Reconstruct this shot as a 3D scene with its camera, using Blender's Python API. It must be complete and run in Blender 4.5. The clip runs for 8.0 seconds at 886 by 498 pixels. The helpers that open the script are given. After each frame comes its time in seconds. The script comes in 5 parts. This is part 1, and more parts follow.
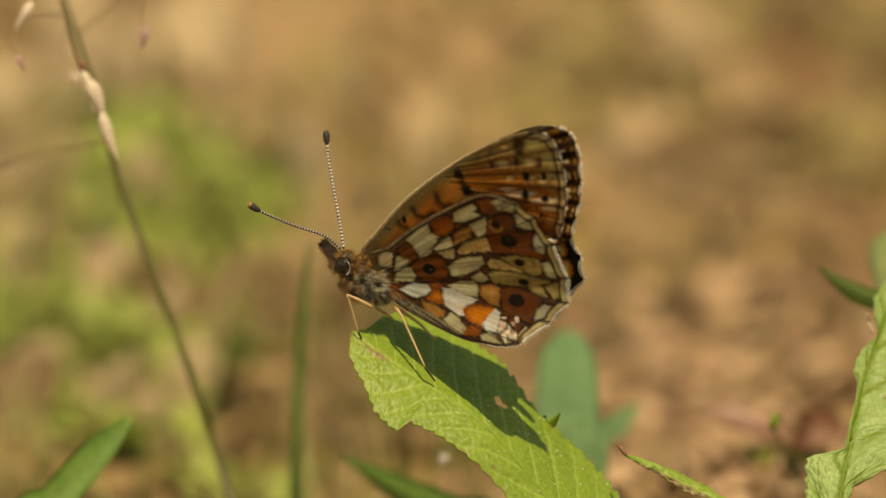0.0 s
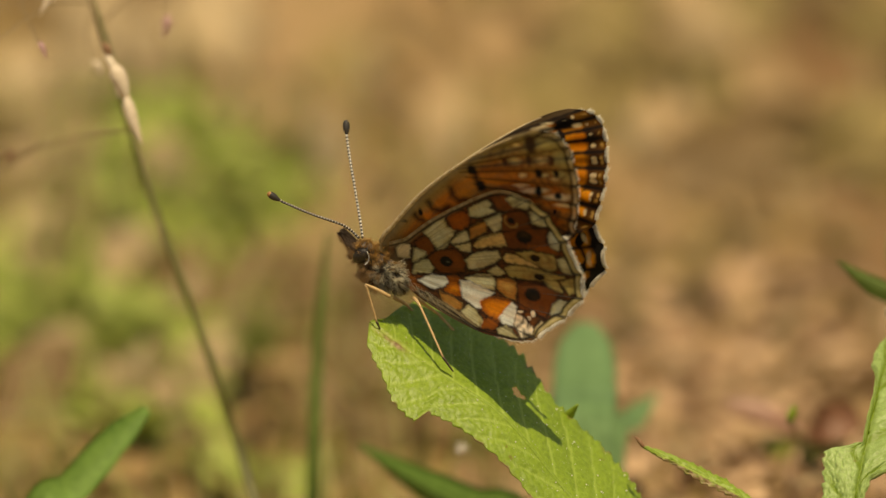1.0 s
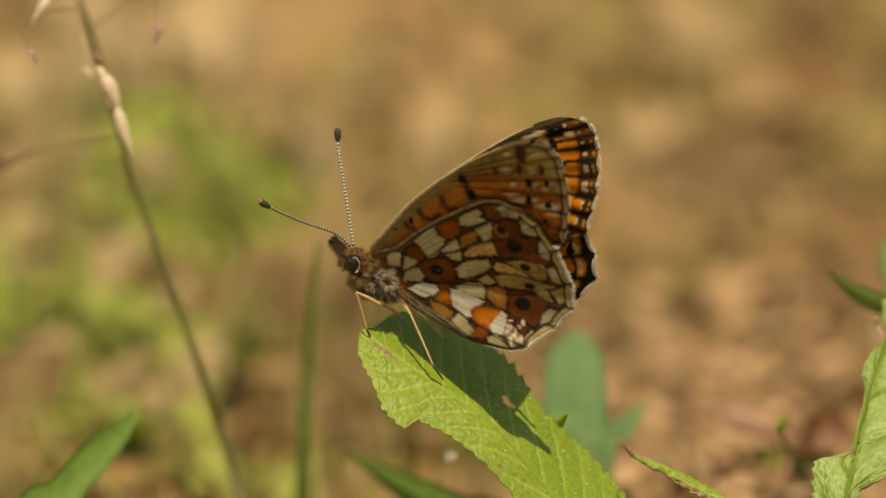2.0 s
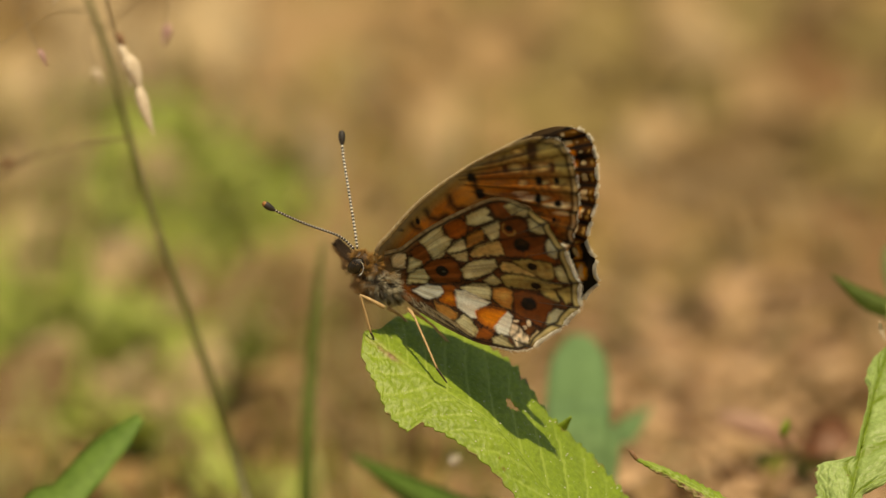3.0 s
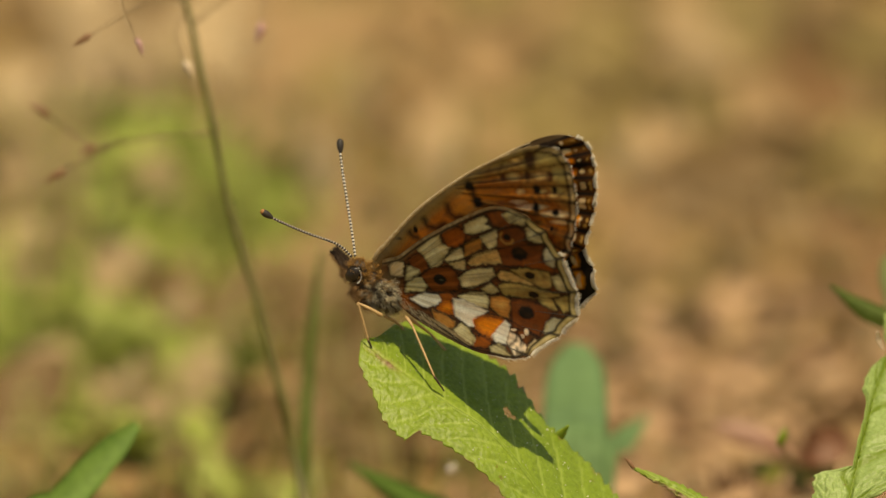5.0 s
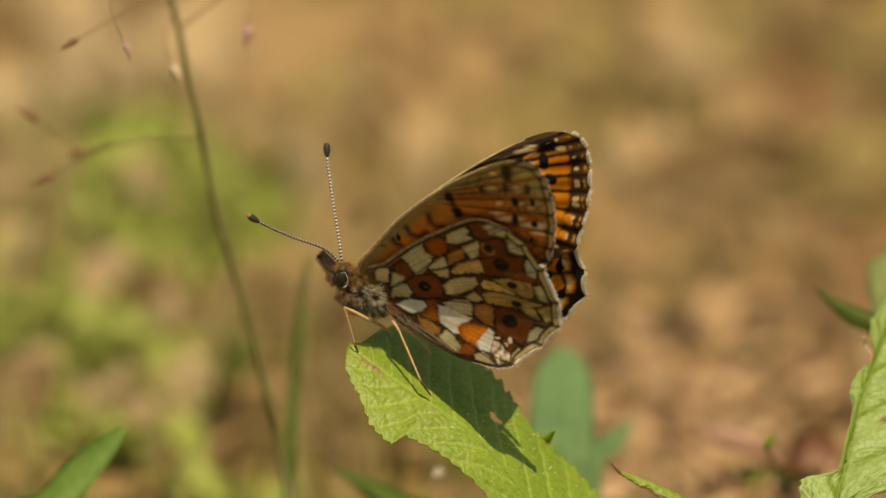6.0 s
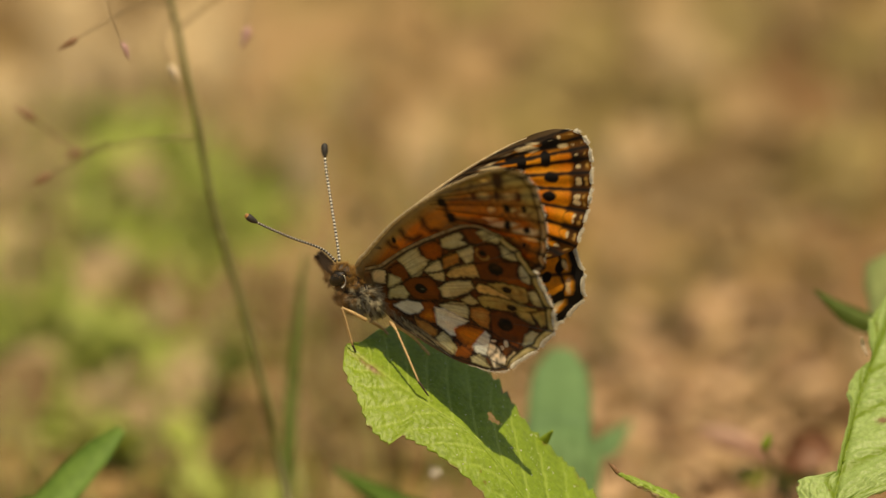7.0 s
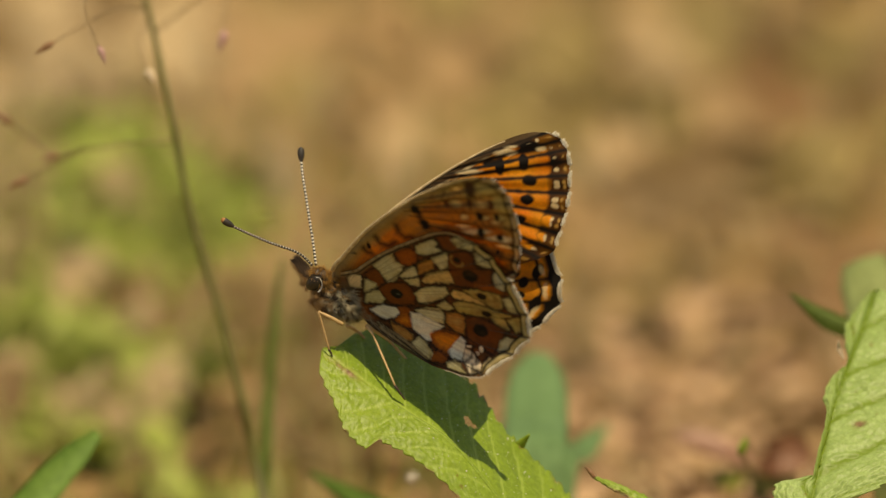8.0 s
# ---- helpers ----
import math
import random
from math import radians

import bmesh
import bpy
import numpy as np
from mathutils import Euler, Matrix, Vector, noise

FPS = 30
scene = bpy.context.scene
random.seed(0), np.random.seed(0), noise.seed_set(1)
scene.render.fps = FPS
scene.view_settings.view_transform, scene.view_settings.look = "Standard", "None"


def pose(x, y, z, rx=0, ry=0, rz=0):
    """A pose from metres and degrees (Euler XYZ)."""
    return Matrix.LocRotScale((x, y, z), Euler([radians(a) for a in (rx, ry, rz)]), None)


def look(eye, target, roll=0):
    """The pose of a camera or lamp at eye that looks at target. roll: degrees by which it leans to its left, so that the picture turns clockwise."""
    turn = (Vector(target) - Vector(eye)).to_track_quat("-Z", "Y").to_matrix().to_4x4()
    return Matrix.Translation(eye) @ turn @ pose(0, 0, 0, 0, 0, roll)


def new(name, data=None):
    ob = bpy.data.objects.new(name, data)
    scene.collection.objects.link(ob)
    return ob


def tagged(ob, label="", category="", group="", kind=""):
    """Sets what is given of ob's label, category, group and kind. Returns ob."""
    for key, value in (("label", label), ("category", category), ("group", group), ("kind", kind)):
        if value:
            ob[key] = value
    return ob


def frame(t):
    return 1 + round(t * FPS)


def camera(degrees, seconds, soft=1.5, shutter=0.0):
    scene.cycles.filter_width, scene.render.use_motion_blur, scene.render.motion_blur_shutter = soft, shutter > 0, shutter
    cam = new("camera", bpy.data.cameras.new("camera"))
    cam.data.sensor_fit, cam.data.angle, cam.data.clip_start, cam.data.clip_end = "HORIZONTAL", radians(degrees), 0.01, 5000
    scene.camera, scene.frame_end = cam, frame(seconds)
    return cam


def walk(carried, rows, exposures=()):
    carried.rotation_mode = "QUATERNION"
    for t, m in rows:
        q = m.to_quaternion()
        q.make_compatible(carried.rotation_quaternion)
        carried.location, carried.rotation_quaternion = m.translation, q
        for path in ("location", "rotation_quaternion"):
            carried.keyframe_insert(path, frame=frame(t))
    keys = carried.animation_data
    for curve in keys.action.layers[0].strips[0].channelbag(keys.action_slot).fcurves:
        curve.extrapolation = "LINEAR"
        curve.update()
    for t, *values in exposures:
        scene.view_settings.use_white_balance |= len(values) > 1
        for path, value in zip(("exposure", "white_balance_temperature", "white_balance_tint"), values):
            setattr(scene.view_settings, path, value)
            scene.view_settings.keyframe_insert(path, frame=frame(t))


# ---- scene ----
MM = 0.001

# the lens: a long macro lens, focused on the insect
cam = camera(5.154, 8.0, soft=1.3)
cam.data.dof.use_dof = True
cam.data.dof.focus_distance = 0.7975
cam.data.dof.aperture_fstop = 17.0
cam.data.dof.aperture_blades = 0
walk(cam, [
    (0, pose(0.00000, -0.75175, 0.32362, 70.0000, 0.0000, -0.0000)),
    (0.5, pose(-0.00010, -0.75186, 0.32356, 69.9423, -0.2100, 0.1405)),
    (1, pose(-0.00021, -0.75190, 0.32349, 69.9552, -0.3574, 0.2316)),
    (1.5, pose(-0.00032, -0.75189, 0.32349, 69.9834, -0.4752, 0.3050)),
    (1.7, pose(-0.00030, -0.75201, 0.32352, 69.9934, -0.5650, 0.2888)),
    (3, pose(-0.00048, -0.75207, 0.32353, 70.0203, -0.7797, 0.3318)),
    (3.5, pose(-0.00047, -0.75217, 0.32342, 70.0334, -0.8545, 0.4131)),
    (4, pose(-0.00052, -0.75219, 0.32336, 70.0549, -0.8539, 0.4191)),
    (4.5, pose(-0.00055, -0.75221, 0.32333, 70.0711, -0.9165, 0.4747)),
    (5, pose(-0.00051, -0.75226, 0.32335, 70.0850, -0.9612, 0.3820)),
    (6.5, pose(-0.00051, -0.75217, 0.32340, 70.1117, -1.0589, 0.3270)),
    (7, pose(-0.00045, -0.75215, 0.32341, 70.1070, -1.0770, 0.3320)),
    (7.5, pose(-0.00044, -0.75208, 0.32340, 70.0764, -1.0586, 0.2697)),
    (8, pose(-0.00031, -0.75191, 0.32351, 70.1203, -1.1097, 0.2088)),
], exposures=[(0.0, 0.19, 10100, 6), (8.0, 0.19, 9800, 6)])

# ---------------------------------------------------------------- light
SUN_EL, SUN_AZ = 73.5, 156.0          # degrees; azimuth clockwise from north (+y)
world = bpy.data.worlds.new("sky")
scene.world = world
world.use_nodes = True
wn = world.node_tree
sky = wn.nodes.new("ShaderNodeTexSky")
sky.sky_type = "NISHITA"
sky.sun_disc = False
sky.sun_elevation = radians(SUN_EL)
sky.sun_rotation = radians(SUN_AZ)
bgn = wn.nodes["Background"]
wn.links.new(sky.outputs[0], bgn.inputs[0])
bgn.inputs[1].default_value = 0.10
sun_data = bpy.data.lights.new("sun", "SUN")
sun_data.energy = 3.9
sun_data.angle = radians(0.53)
sun_data.color = (1.0, 0.93, 0.82)
sun = new("sun", sun_data)
sun_dir = Vector((math.sin(radians(SUN_AZ)) * math.cos(radians(SUN_EL)),
                  math.cos(radians(SUN_AZ)) * math.cos(radians(SUN_EL)), math.sin(radians(SUN_EL))))
sun.matrix_world = look(sun_dir, (0, 0, 0))


# ---------------------------------------------------------------- materials
class Nodes:
    """A small writer of node trees."""

    def __init__(self, name):
        self.mat = bpy.data.materials.new(name)
        self.mat.use_nodes = True
        self.t = self.mat.node_tree
        self.b = self.t.nodes["Principled BSDF"]
        self.out = self.t.nodes["Material Output"]

    def n(self, kind, **inputs):
        node = self.t.nodes.new(kind)
        for k, v in inputs.items():
            sock = node.inputs[k.replace("_", " ")]
            if isinstance(v, bpy.types.NodeSocket):
                self.t.links.new(v, sock)
            else:
                sock.default_value = v
        return node

    def link(self, a, b):
        self.t.links.new(a, b)

    def noise(self, scale, detail=4.0, rough=0.6, coord=None):
        node = self.n("ShaderNodeTexNoise", Scale=scale, Detail=detail, Roughness=rough)
        self.link(coord or self.coord(), node.inputs["Vector"])
        return node

    def coord(self):
        return self.n("ShaderNodeTexCoord").outputs["Object"]

    def ramp(self, fac, stops):
        node = self.t.nodes.new("ShaderNodeValToRGB")
        self.link(fac, node.inputs[0])
        e = node.color_ramp.elements
        while len(e) < len(stops):
            e.new(0.5)
        for el, (pos, col) in zip(e, stops):
            el.position = pos
            el.color = (*col, 1.0) if len(col) == 3 else col
        return node.outputs[0]

    def mix(self, fac, a, b, mode="MIX"):
        node = self.t.nodes.new("ShaderNodeMix")
        node.data_type = "RGBA"
        node.blend_type = mode
        for sock, v in ((node.inputs[0], fac), (node.inputs[6], a), (node.inputs[7], b)):
            if isinstance(v, bpy.types.NodeSocket):
                self.link(v, sock)
            elif isinstance(v, (int, float)):
                sock.default_value = v
            else:
                sock.default_value = (*v, 1.0)
        return node.outputs[2]

    def bump(self, height, strength, dist):
        node = self.n("ShaderNodeBump", Strength=strength, Distance=dist)
        self.link(height, node.inputs["Height"])
        self.link(node.outputs[0], self.b.inputs["Normal"])
        return node.outputs[0]

    def leafy(self, colour, amount):
        """Adds light that shines through a thin sheet."""
        tr = self.n("ShaderNodeBsdfTranslucent")
        self.link(colour, tr.inputs["Color"])
        mx = self.n("ShaderNodeMixShader", Fac=amount)
        self.link(self.b.outputs[0], mx.inputs[1])
        self.link(tr.outputs[0], mx.inputs[2])
        self.link(mx.outputs[0], self.out.inputs["Surface"])


def simple(name, c1, c2, scale, rough=0.6, bump=0.0, thin=0.0, spec=0.5, detail=5.0):
    m = Nodes(name)
    nz = m.noise(scale, detail)
    col = m.ramp(nz.outputs["Fac"], [(0.3, c1), (0.7, c2)])
    fine = m.noise(scale * 9.0, 3.0)
    col = m.mix(0.35, col, m.ramp(fine.outputs["Fac"], [(0.35, tuple(0.55 * v for v in c1)), (0.65, c2)]))
    m.link(col, m.b.inputs["Base Color"])
    m.b.inputs["Roughness"].default_value = rough
    m.b.inputs["Specular IOR Level"].default_value = spec
    if bump:
        m.bump(fine.outputs["Fac"], bump, 0.0002)
    if thin:
        m.leafy(col, thin)
    return m.mat


def wing_material():
    m = Nodes("wing_scales")
    at = m.t.nodes.new("ShaderNodeAttribute")
    at.attribute_name = "pigment"
    grain = m.noise(9000.0, 2.0, 0.7)
    soft = m.noise(900.0, 4.0)
    g = m.ramp(grain.outputs["Fac"], [(0.3, (0.86, 0.86, 0.86)), (0.7, (1.07, 1.07, 1.07))])
    s = m.ramp(soft.outputs["Fac"], [(0.3, (0.8, 0.78, 0.74)), (0.7, (1.08, 1.08, 1.08))])
    col = m.mix(1.0, m.mix(1.0, at.outputs["Color"], g, "MULTIPLY"), s, "MULTIPLY")
    m.link(col, m.b.inputs["Base Color"])
    # pearly scales are glossier than the pigmented ones
    r = m.n("ShaderNodeMapRange", Value=at.outputs["Alpha"])
    r.inputs["To Min"].default_value, r.inputs["To Max"].default_value = 0.60, 0.32
    m.link(r.outputs[0], m.b.inputs["Roughness"])
    sp = m.n("ShaderNodeMapRange", Value=at.outputs["Alpha"])
    sp.inputs["To Min"].default_value, sp.inputs["To Max"].default_value = 0.18, 1.0
    m.link(sp.outputs[0], m.b.inputs["Specular IOR Level"])
    met = m.n("ShaderNodeMapRange", Value=at.outputs["Alpha"])
    met.inputs["From Min"].default_value, met.inputs["To Max"].default_value = 0.6, 0.12
    m.link(met.outputs[0], m.b.inputs["Metallic"])
    m.bump(grain.outputs["Fac"], 0.15, 0.00005)
    m.leafy(col, 0.52)
    return m.mat


def leaf_material(name, light, dark, vein, thin=0.35):
    m = Nodes(name)
    at = m.t.nodes.new("ShaderNodeAttribute")
    at.attribute_name = "vein"
    big = m.noise(220.0, 4.0)
    fine = m.noise(2600.0, 4.0, 0.65)
    col = m.ramp(big.outputs["Fac"], [(0.3, dark), (0.7, light)])
    col = m.mix(0.45, col, m.ramp(fine.outputs["Fac"], [(0.3, tuple(0.6 * v for v in dark)), (0.7, light)]))
    col = m.mix(at.outputs["Fac"], col, vein)
    # small brown flecks
    fl = m.noise(700.0, 2.0)
    col = m.mix(m.ramp(fl.outputs["Fac"], [(0.70, (0, 0, 0)), (0.76, (0.6, 0.6, 0.6))]), col, (0.20, 0.11, 0.03))
    m.link(col, m.b.inputs["Base Color"])
    m.b.inputs["Roughness"].default_value = 0.46
    m.b.inputs["Specular IOR Level"].default_value = 0.42
    # a net of fine veins with raised fields between them
    net = m.n("ShaderNodeTexVoronoi", Scale=1500.0)
    net.feature = "DISTANCE_TO_EDGE"
    wav = m.n("ShaderNodeVectorMath")
    wav.operation = "MULTIPLY_ADD"
    m.link(m.noise(600.0, 2.0).outputs["Color"], wav.inputs[0])
    wav.inputs[1].default_value = (0.0008, 0.0008, 0.0008)
    m.link(m.coord(), wav.inputs[2])
    m.link(wav.outputs[0], net.inputs["Vector"])
    field = m.ramp(net.outputs["Distance"], [(0.0, (0, 0, 0)), (0.30, (1, 1, 1))])
    m.bump(m.mix(0.78, field, m.noise(1500.0, 5.0, 0.7).outputs["Color"]), 0.55, 0.00013)
    col = m.mix(m.ramp(net.outputs["Distance"], [(0.0, (0.22, 0.22, 0.22)), (0.08, (0, 0, 0))]), col, vein)
    brown = m.t.nodes.new("ShaderNodeAttribute")
    brown.attribute_name = "dry"
    col = m.mix(brown.outputs["Fac"], col, m.ramp(fine.outputs["Fac"], [(0.3, (0.16, 0.09, 0.04)), (0.7, (0.42, 0.29, 0.15))]))
    m.link(col, m.b.inputs["Base Color"])
    m.leafy(col, thin)
    return m.mat


WING = wing_material()
VEIN = simple("wing_vein", (0.02, 0.014, 0.010), (0.04, 0.028, 0.018), 3000.0, 0.5)
FRINGE = simple("wing_fringe", (0.72, 0.66, 0.52), (0.88, 0.84, 0.74), 2500.0, 0.7, thin=0.3)
CHITIN = simple("dark_chitin", (0.030, 0.020, 0.014), (0.07, 0.045, 0.028), 2500.0, 0.4, 0.3)
FUR_BROWN = simple("brown_fur", (0.24, 0.12, 0.045), (0.50, 0.30, 0.13), 1500.0, 0.7, thin=0.2)
FUR_GREY = simple("grey_fur", (0.045, 0.035, 0.02), (0.80, 0.74, 0.56), 1500.0, 0.7, thin=0.2)
FUR_DULL = simple("dull_fur", (0.12, 0.095, 0.055), (0.42, 0.36, 0.23), 1500.0, 0.7, thin=0.2)
FUR_PALE = simple("pale_fur", (0.42, 0.34, 0.20), (0.85, 0.78, 0.60), 1500.0, 0.6, thin=0.3)
FUR_DARK = simple("dark_fur", (0.020, 0.012, 0.007), (0.09, 0.05, 0.025), 1500.0, 0.7, thin=0.1)
FUR_RUST = simple("rust_fur", (0.10, 0.045, 0.014), (0.60, 0.33, 0.09), 1600.0, 0.7, thin=0.2)
EYE = simple("compound_eye", (0.008, 0.007, 0.006), (0.030, 0.022, 0.015), 6000.0, 0.22, 0.2, 0.0, 0.35)
BLACK_SCALE = simple("black_scales", (0.012, 0.010, 0.009), (0.035, 0.028, 0.022), 4000.0, 0.6)
WHITE_SCALE = simple("white_scales", (0.66, 0.62, 0.54), (0.86, 0.83, 0.75), 4000.0, 0.6)
CLUB_TIP = simple("orange_scales", (0.22, 0.09, 0.025), (0.42, 0.20, 0.06), 4000.0, 0.6)
PALP = simple("palp_scales", (0.03, 0.016, 0.009), (0.11, 0.055, 0.025), 2500.0, 0.6, 0.3)
LEG = simple("leg_scales", (0.34, 0.20, 0.085), (0.62, 0.43, 0.22), 2500.0, 0.5, 0.3)
LEAF = leaf_material("fresh_leaf", (0.300, 0.425, 0.046), (0.190, 0.300, 0.028), (0.37, 0.49, 0.10))
LEAF_PALE = leaf_material("pale_leaf", (0.47, 0.62, 0.24), (0.31, 0.45, 0.12), (0.19, 0.29, 0.022), 0.42)
LEAF_BLUE = simple("bluish_leaf", (0.14, 0.26, 0.105), (0.20, 0.34, 0.15), 160.0, 0.7, 0.2, 0.35, 0.2)
LEAF_PALE2 = simple("soft_green_leaf", (0.25, 0.31, 0.10), (0.36, 0.42, 0.17), 160.0, 0.45, 0.2, 0.35)
LEAF_DARK = simple("deep_green_leaf", (0.10, 0.20, 0.035), (0.17, 0.29, 0.06), 160.0, 0.65, 0.2, 0.3, 0.25)
GRASS = simple("grass_blade", (0.06, 0.10, 0.018), (0.11, 0.16, 0.032), 180.0, 0.65, 0.2, 0.25, 0.2)
CULM = simple("grass_culm", (0.09, 0.09, 0.02), (0.155, 0.145, 0.04), 200.0, 0.5, 0.2, 0.1)
STALK = simple("thin_stalk", (0.16, 0.11, 0.05), (0.25, 0.17, 0.08), 300.0, 0.55, 0.2)
SPIKE = simple("brown_spikelet", (0.20, 0.095, 0.045), (0.32, 0.17, 0.085), 500.0, 0.55, 0.3, 0.2)
SPIKE_PINK = simple("pink_spikelet", (0.40, 0.19, 0.19), (0.64, 0.42, 0.38), 500.0, 0.5, 0.3, 0.2)
SPIKE_PALE = simple("pale_spikelet", (0.58, 0.43, 0.29), (0.86, 0.75, 0.58), 400.0, 0.5, 0.3, 0.2)
PINK_LEAF = simple("pinkish_leaf", (0.33, 0.16, 0.11), (0.46, 0.26, 0.18), 250.0, 0.5, 0.2, 0.25)
OLIVE_LEAF = simple("olive_leaf", (0.19, 0.20, 0.03), (0.30, 0.30, 0.055), 250.0, 0.6, 0.2, 0.25)
STALK_DARK = simple("dark_stem", (0.07, 0.065, 0.02), (0.13, 0.11, 0.04), 200.0, 0.6, 0.2)
RED_LEAF = simple("reddish_leaf", (0.17, 0.065, 0.032), (0.28, 0.125, 0.062), 250.0, 0.5, 0.2, 0.25)
FLUFF = simple("seed_fluff", (0.70, 0.62, 0.50), (0.85, 0.80, 0.72), 900.0, 0.7, 0.2, 0.3)
DEW = simple("leaf_hair", (0.75, 0.78, 0.62), (0.9, 0.9, 0.82), 900.0, 0.25, 0.0, 0.2, 0.8)
MOSS = simple("green_herb", (0.33, 0.41, 0.075), (0.50, 0.57, 0.15), 150.0, 0.55, 0.3, 0.3)
def soil_material():
    m = Nodes("woodland_soil")
    # litter lies in patches drawn out across the slope
    drawn = m.n("ShaderNodeMapping", Vector=m.coord())
    drawn.inputs["Scale"].default_value = (1.0, 0.36, 1.0)
    big, mid, fine = m.noise(30.0, 3.0, coord=drawn.outputs[0]), m.noise(120.0, 4.0, coord=drawn.outputs[0]), m.noise(650.0, 4.0)
    col = m.ramp(mid.outputs["Fac"], [(0.28, (0.18, 0.108, 0.032)), (0.5, (0.275, 0.170, 0.052)), (0.72, (0.35, 0.22, 0.085))])
    tint = m.ramp(big.outputs["Fac"], [(0.36, (0.20, 0.150, 0.034)), (0.5, (0.26, 0.170, 0.048)), (0.64, (0.34, 0.20, 0.080))])
    col = m.mix(0.45, col, tint)
    col = m.mix(0.4, col, m.ramp(fine.outputs["Fac"], [(0.3, (0.12, 0.07, 0.022)), (0.7, (0.36, 0.25, 0.10))]))
    m.link(col, m.b.inputs["Base Color"])
    m.b.inputs["Roughness"].default_value = 0.9
    m.bump(fine.outputs["Fac"], 0.6, 0.001)
    return m.mat


def island_material(name, dark, light, rough=0.7, thin=0.15):
    """Each scrap of a joined mesh has a tone of its own."""
    m = Nodes(name)
    geo = m.t.nodes.new("ShaderNodeNewGeometry")
    nz = m.noise(400.0, 4.0)
    col = m.ramp(geo.outputs["Random Per Island"], [(0.0, dark), (1.0, light)])
    col = m.mix(0.4, col, m.ramp(nz.outputs["Fac"], [(0.3, tuple(0.6 * v for v in dark)), (0.7, light)]))
    m.link(col, m.b.inputs["Base Color"])
    m.b.inputs["Roughness"].default_value = rough
    m.leafy(col, thin)
    return m.mat


SOIL = soil_material()
LITTER = island_material("dead_leaf_scraps", (0.185, 0.104, 0.040), (0.40, 0.255, 0.112))
CRUMBS = island_material("pale_crumbs", (0.22, 0.105, 0.045), (0.74, 0.50, 0.30))
STRAW = island_material("dry_straw", (0.30, 0.205, 0.092), (0.52, 0.395, 0.225), thin=0.05)
PALE_LITTER = simple("pale_dead_leaf", (0.38, 0.268, 0.140), (0.54, 0.405, 0.235), 300.0, 0.7, 0.3, 0.1)
TAN_LITTER = simple("tan_dead_leaf", (0.29, 0.175, 0.072), (0.42, 0.27, 0.128), 300.0, 0.7, 0.3, 0.1)
OLIVE_LITTER = simple("olive_dead_leaf", (0.21, 0.155, 0.048), (0.31, 0.225, 0.078), 300.0, 0.7, 0.3, 0.1)
DRY_BLADE = simple("withered_blade", (0.46, 0.34, 0.185), (0.64, 0.50, 0.31), 300.0, 0.7, 0.3, 0.25)
RED_LITTER = simple("reddish_dead_leaf", (0.22, 0.115, 0.045), (0.31, 0.17, 0.07), 300.0, 0.7, 0.3, 0.1)
PINK_LITTER = simple("pinkish_dead_leaf", (0.40, 0.26, 0.125), (0.54, 0.375, 0.20), 300.0, 0.7, 0.3, 0.1)
DARK_LITTER = simple("dark_dead_leaf", (0.13, 0.078, 0.026), (0.20, 0.118, 0.042), 300.0, 0.7, 0.3, 0.1)
DRY_GRASS = island_material("standing_dry_grass", (0.26, 0.180, 0.072), (0.46, 0.34, 0.175), thin=0.45)

SHORT_GRASS = island_material("short_grass", (0.30, 0.33, 0.08), (0.70, 0.63, 0.29), thin=0.5)


# ---------------------------------------------------------------- mesh helpers (millimetres in, metres out)
def mesh_of(name, verts, faces, mats, smooth=True):
    me = bpy.data.meshes.new(name)
    v = np.asarray(verts, float) * MM
    me.from_pydata(v.tolist(), [], [tuple(f) for f in faces])
    for m in (mats if isinstance(mats, (list, tuple)) else [mats]):
        me.materials.append(m)
    if smooth:
        me.polygons.foreach_set("use_smooth", [True] * len(me.polygons))
    me.update()
    return me


def part(name, shape, mat, parent, label=""):
    """Links (verts, faces) as one mesh object under a thing or a part."""
    ob = new(name, mesh_of(name, shape[0], shape[1], mat))
    ob.parent = parent
    return tagged(ob, label)


def thing(name, where, label, category, group="", kind=""):
    ob = new(name)
    ob.empty_display_size = 0.002
    ob.matrix_world = where
    return tagged(ob, label, category, group, kind)


def merge(shapes):
    vs, fs, k = [], [], 0
    for v, f in shapes:
        vs.extend([tuple(q) for q in v])
        fs.extend([tuple(i + k for i in q) for q in f])
        k += len(v)
    return vs, fs


def spline(points, n):
    """Catmull-Rom through the points."""
    p = np.asarray(points, float)
    p = np.vstack([2 * p[0] - p[1], p, 2 * p[-1] - p[-2]])
    out = []
    m = len(p) - 3
    for t in np.linspace(0, m, n):
        i = min(int(t), m - 1)
        u = t - i
        a, b, c, d = p[i:i + 4]
        out.append(0.5 * (2 * b + (c - a) * u + (2 * a - 5 * b + 4 * c - d) * u * u + (3 * b - a - 3 * c + d) * u ** 3))
    return np.array(out)


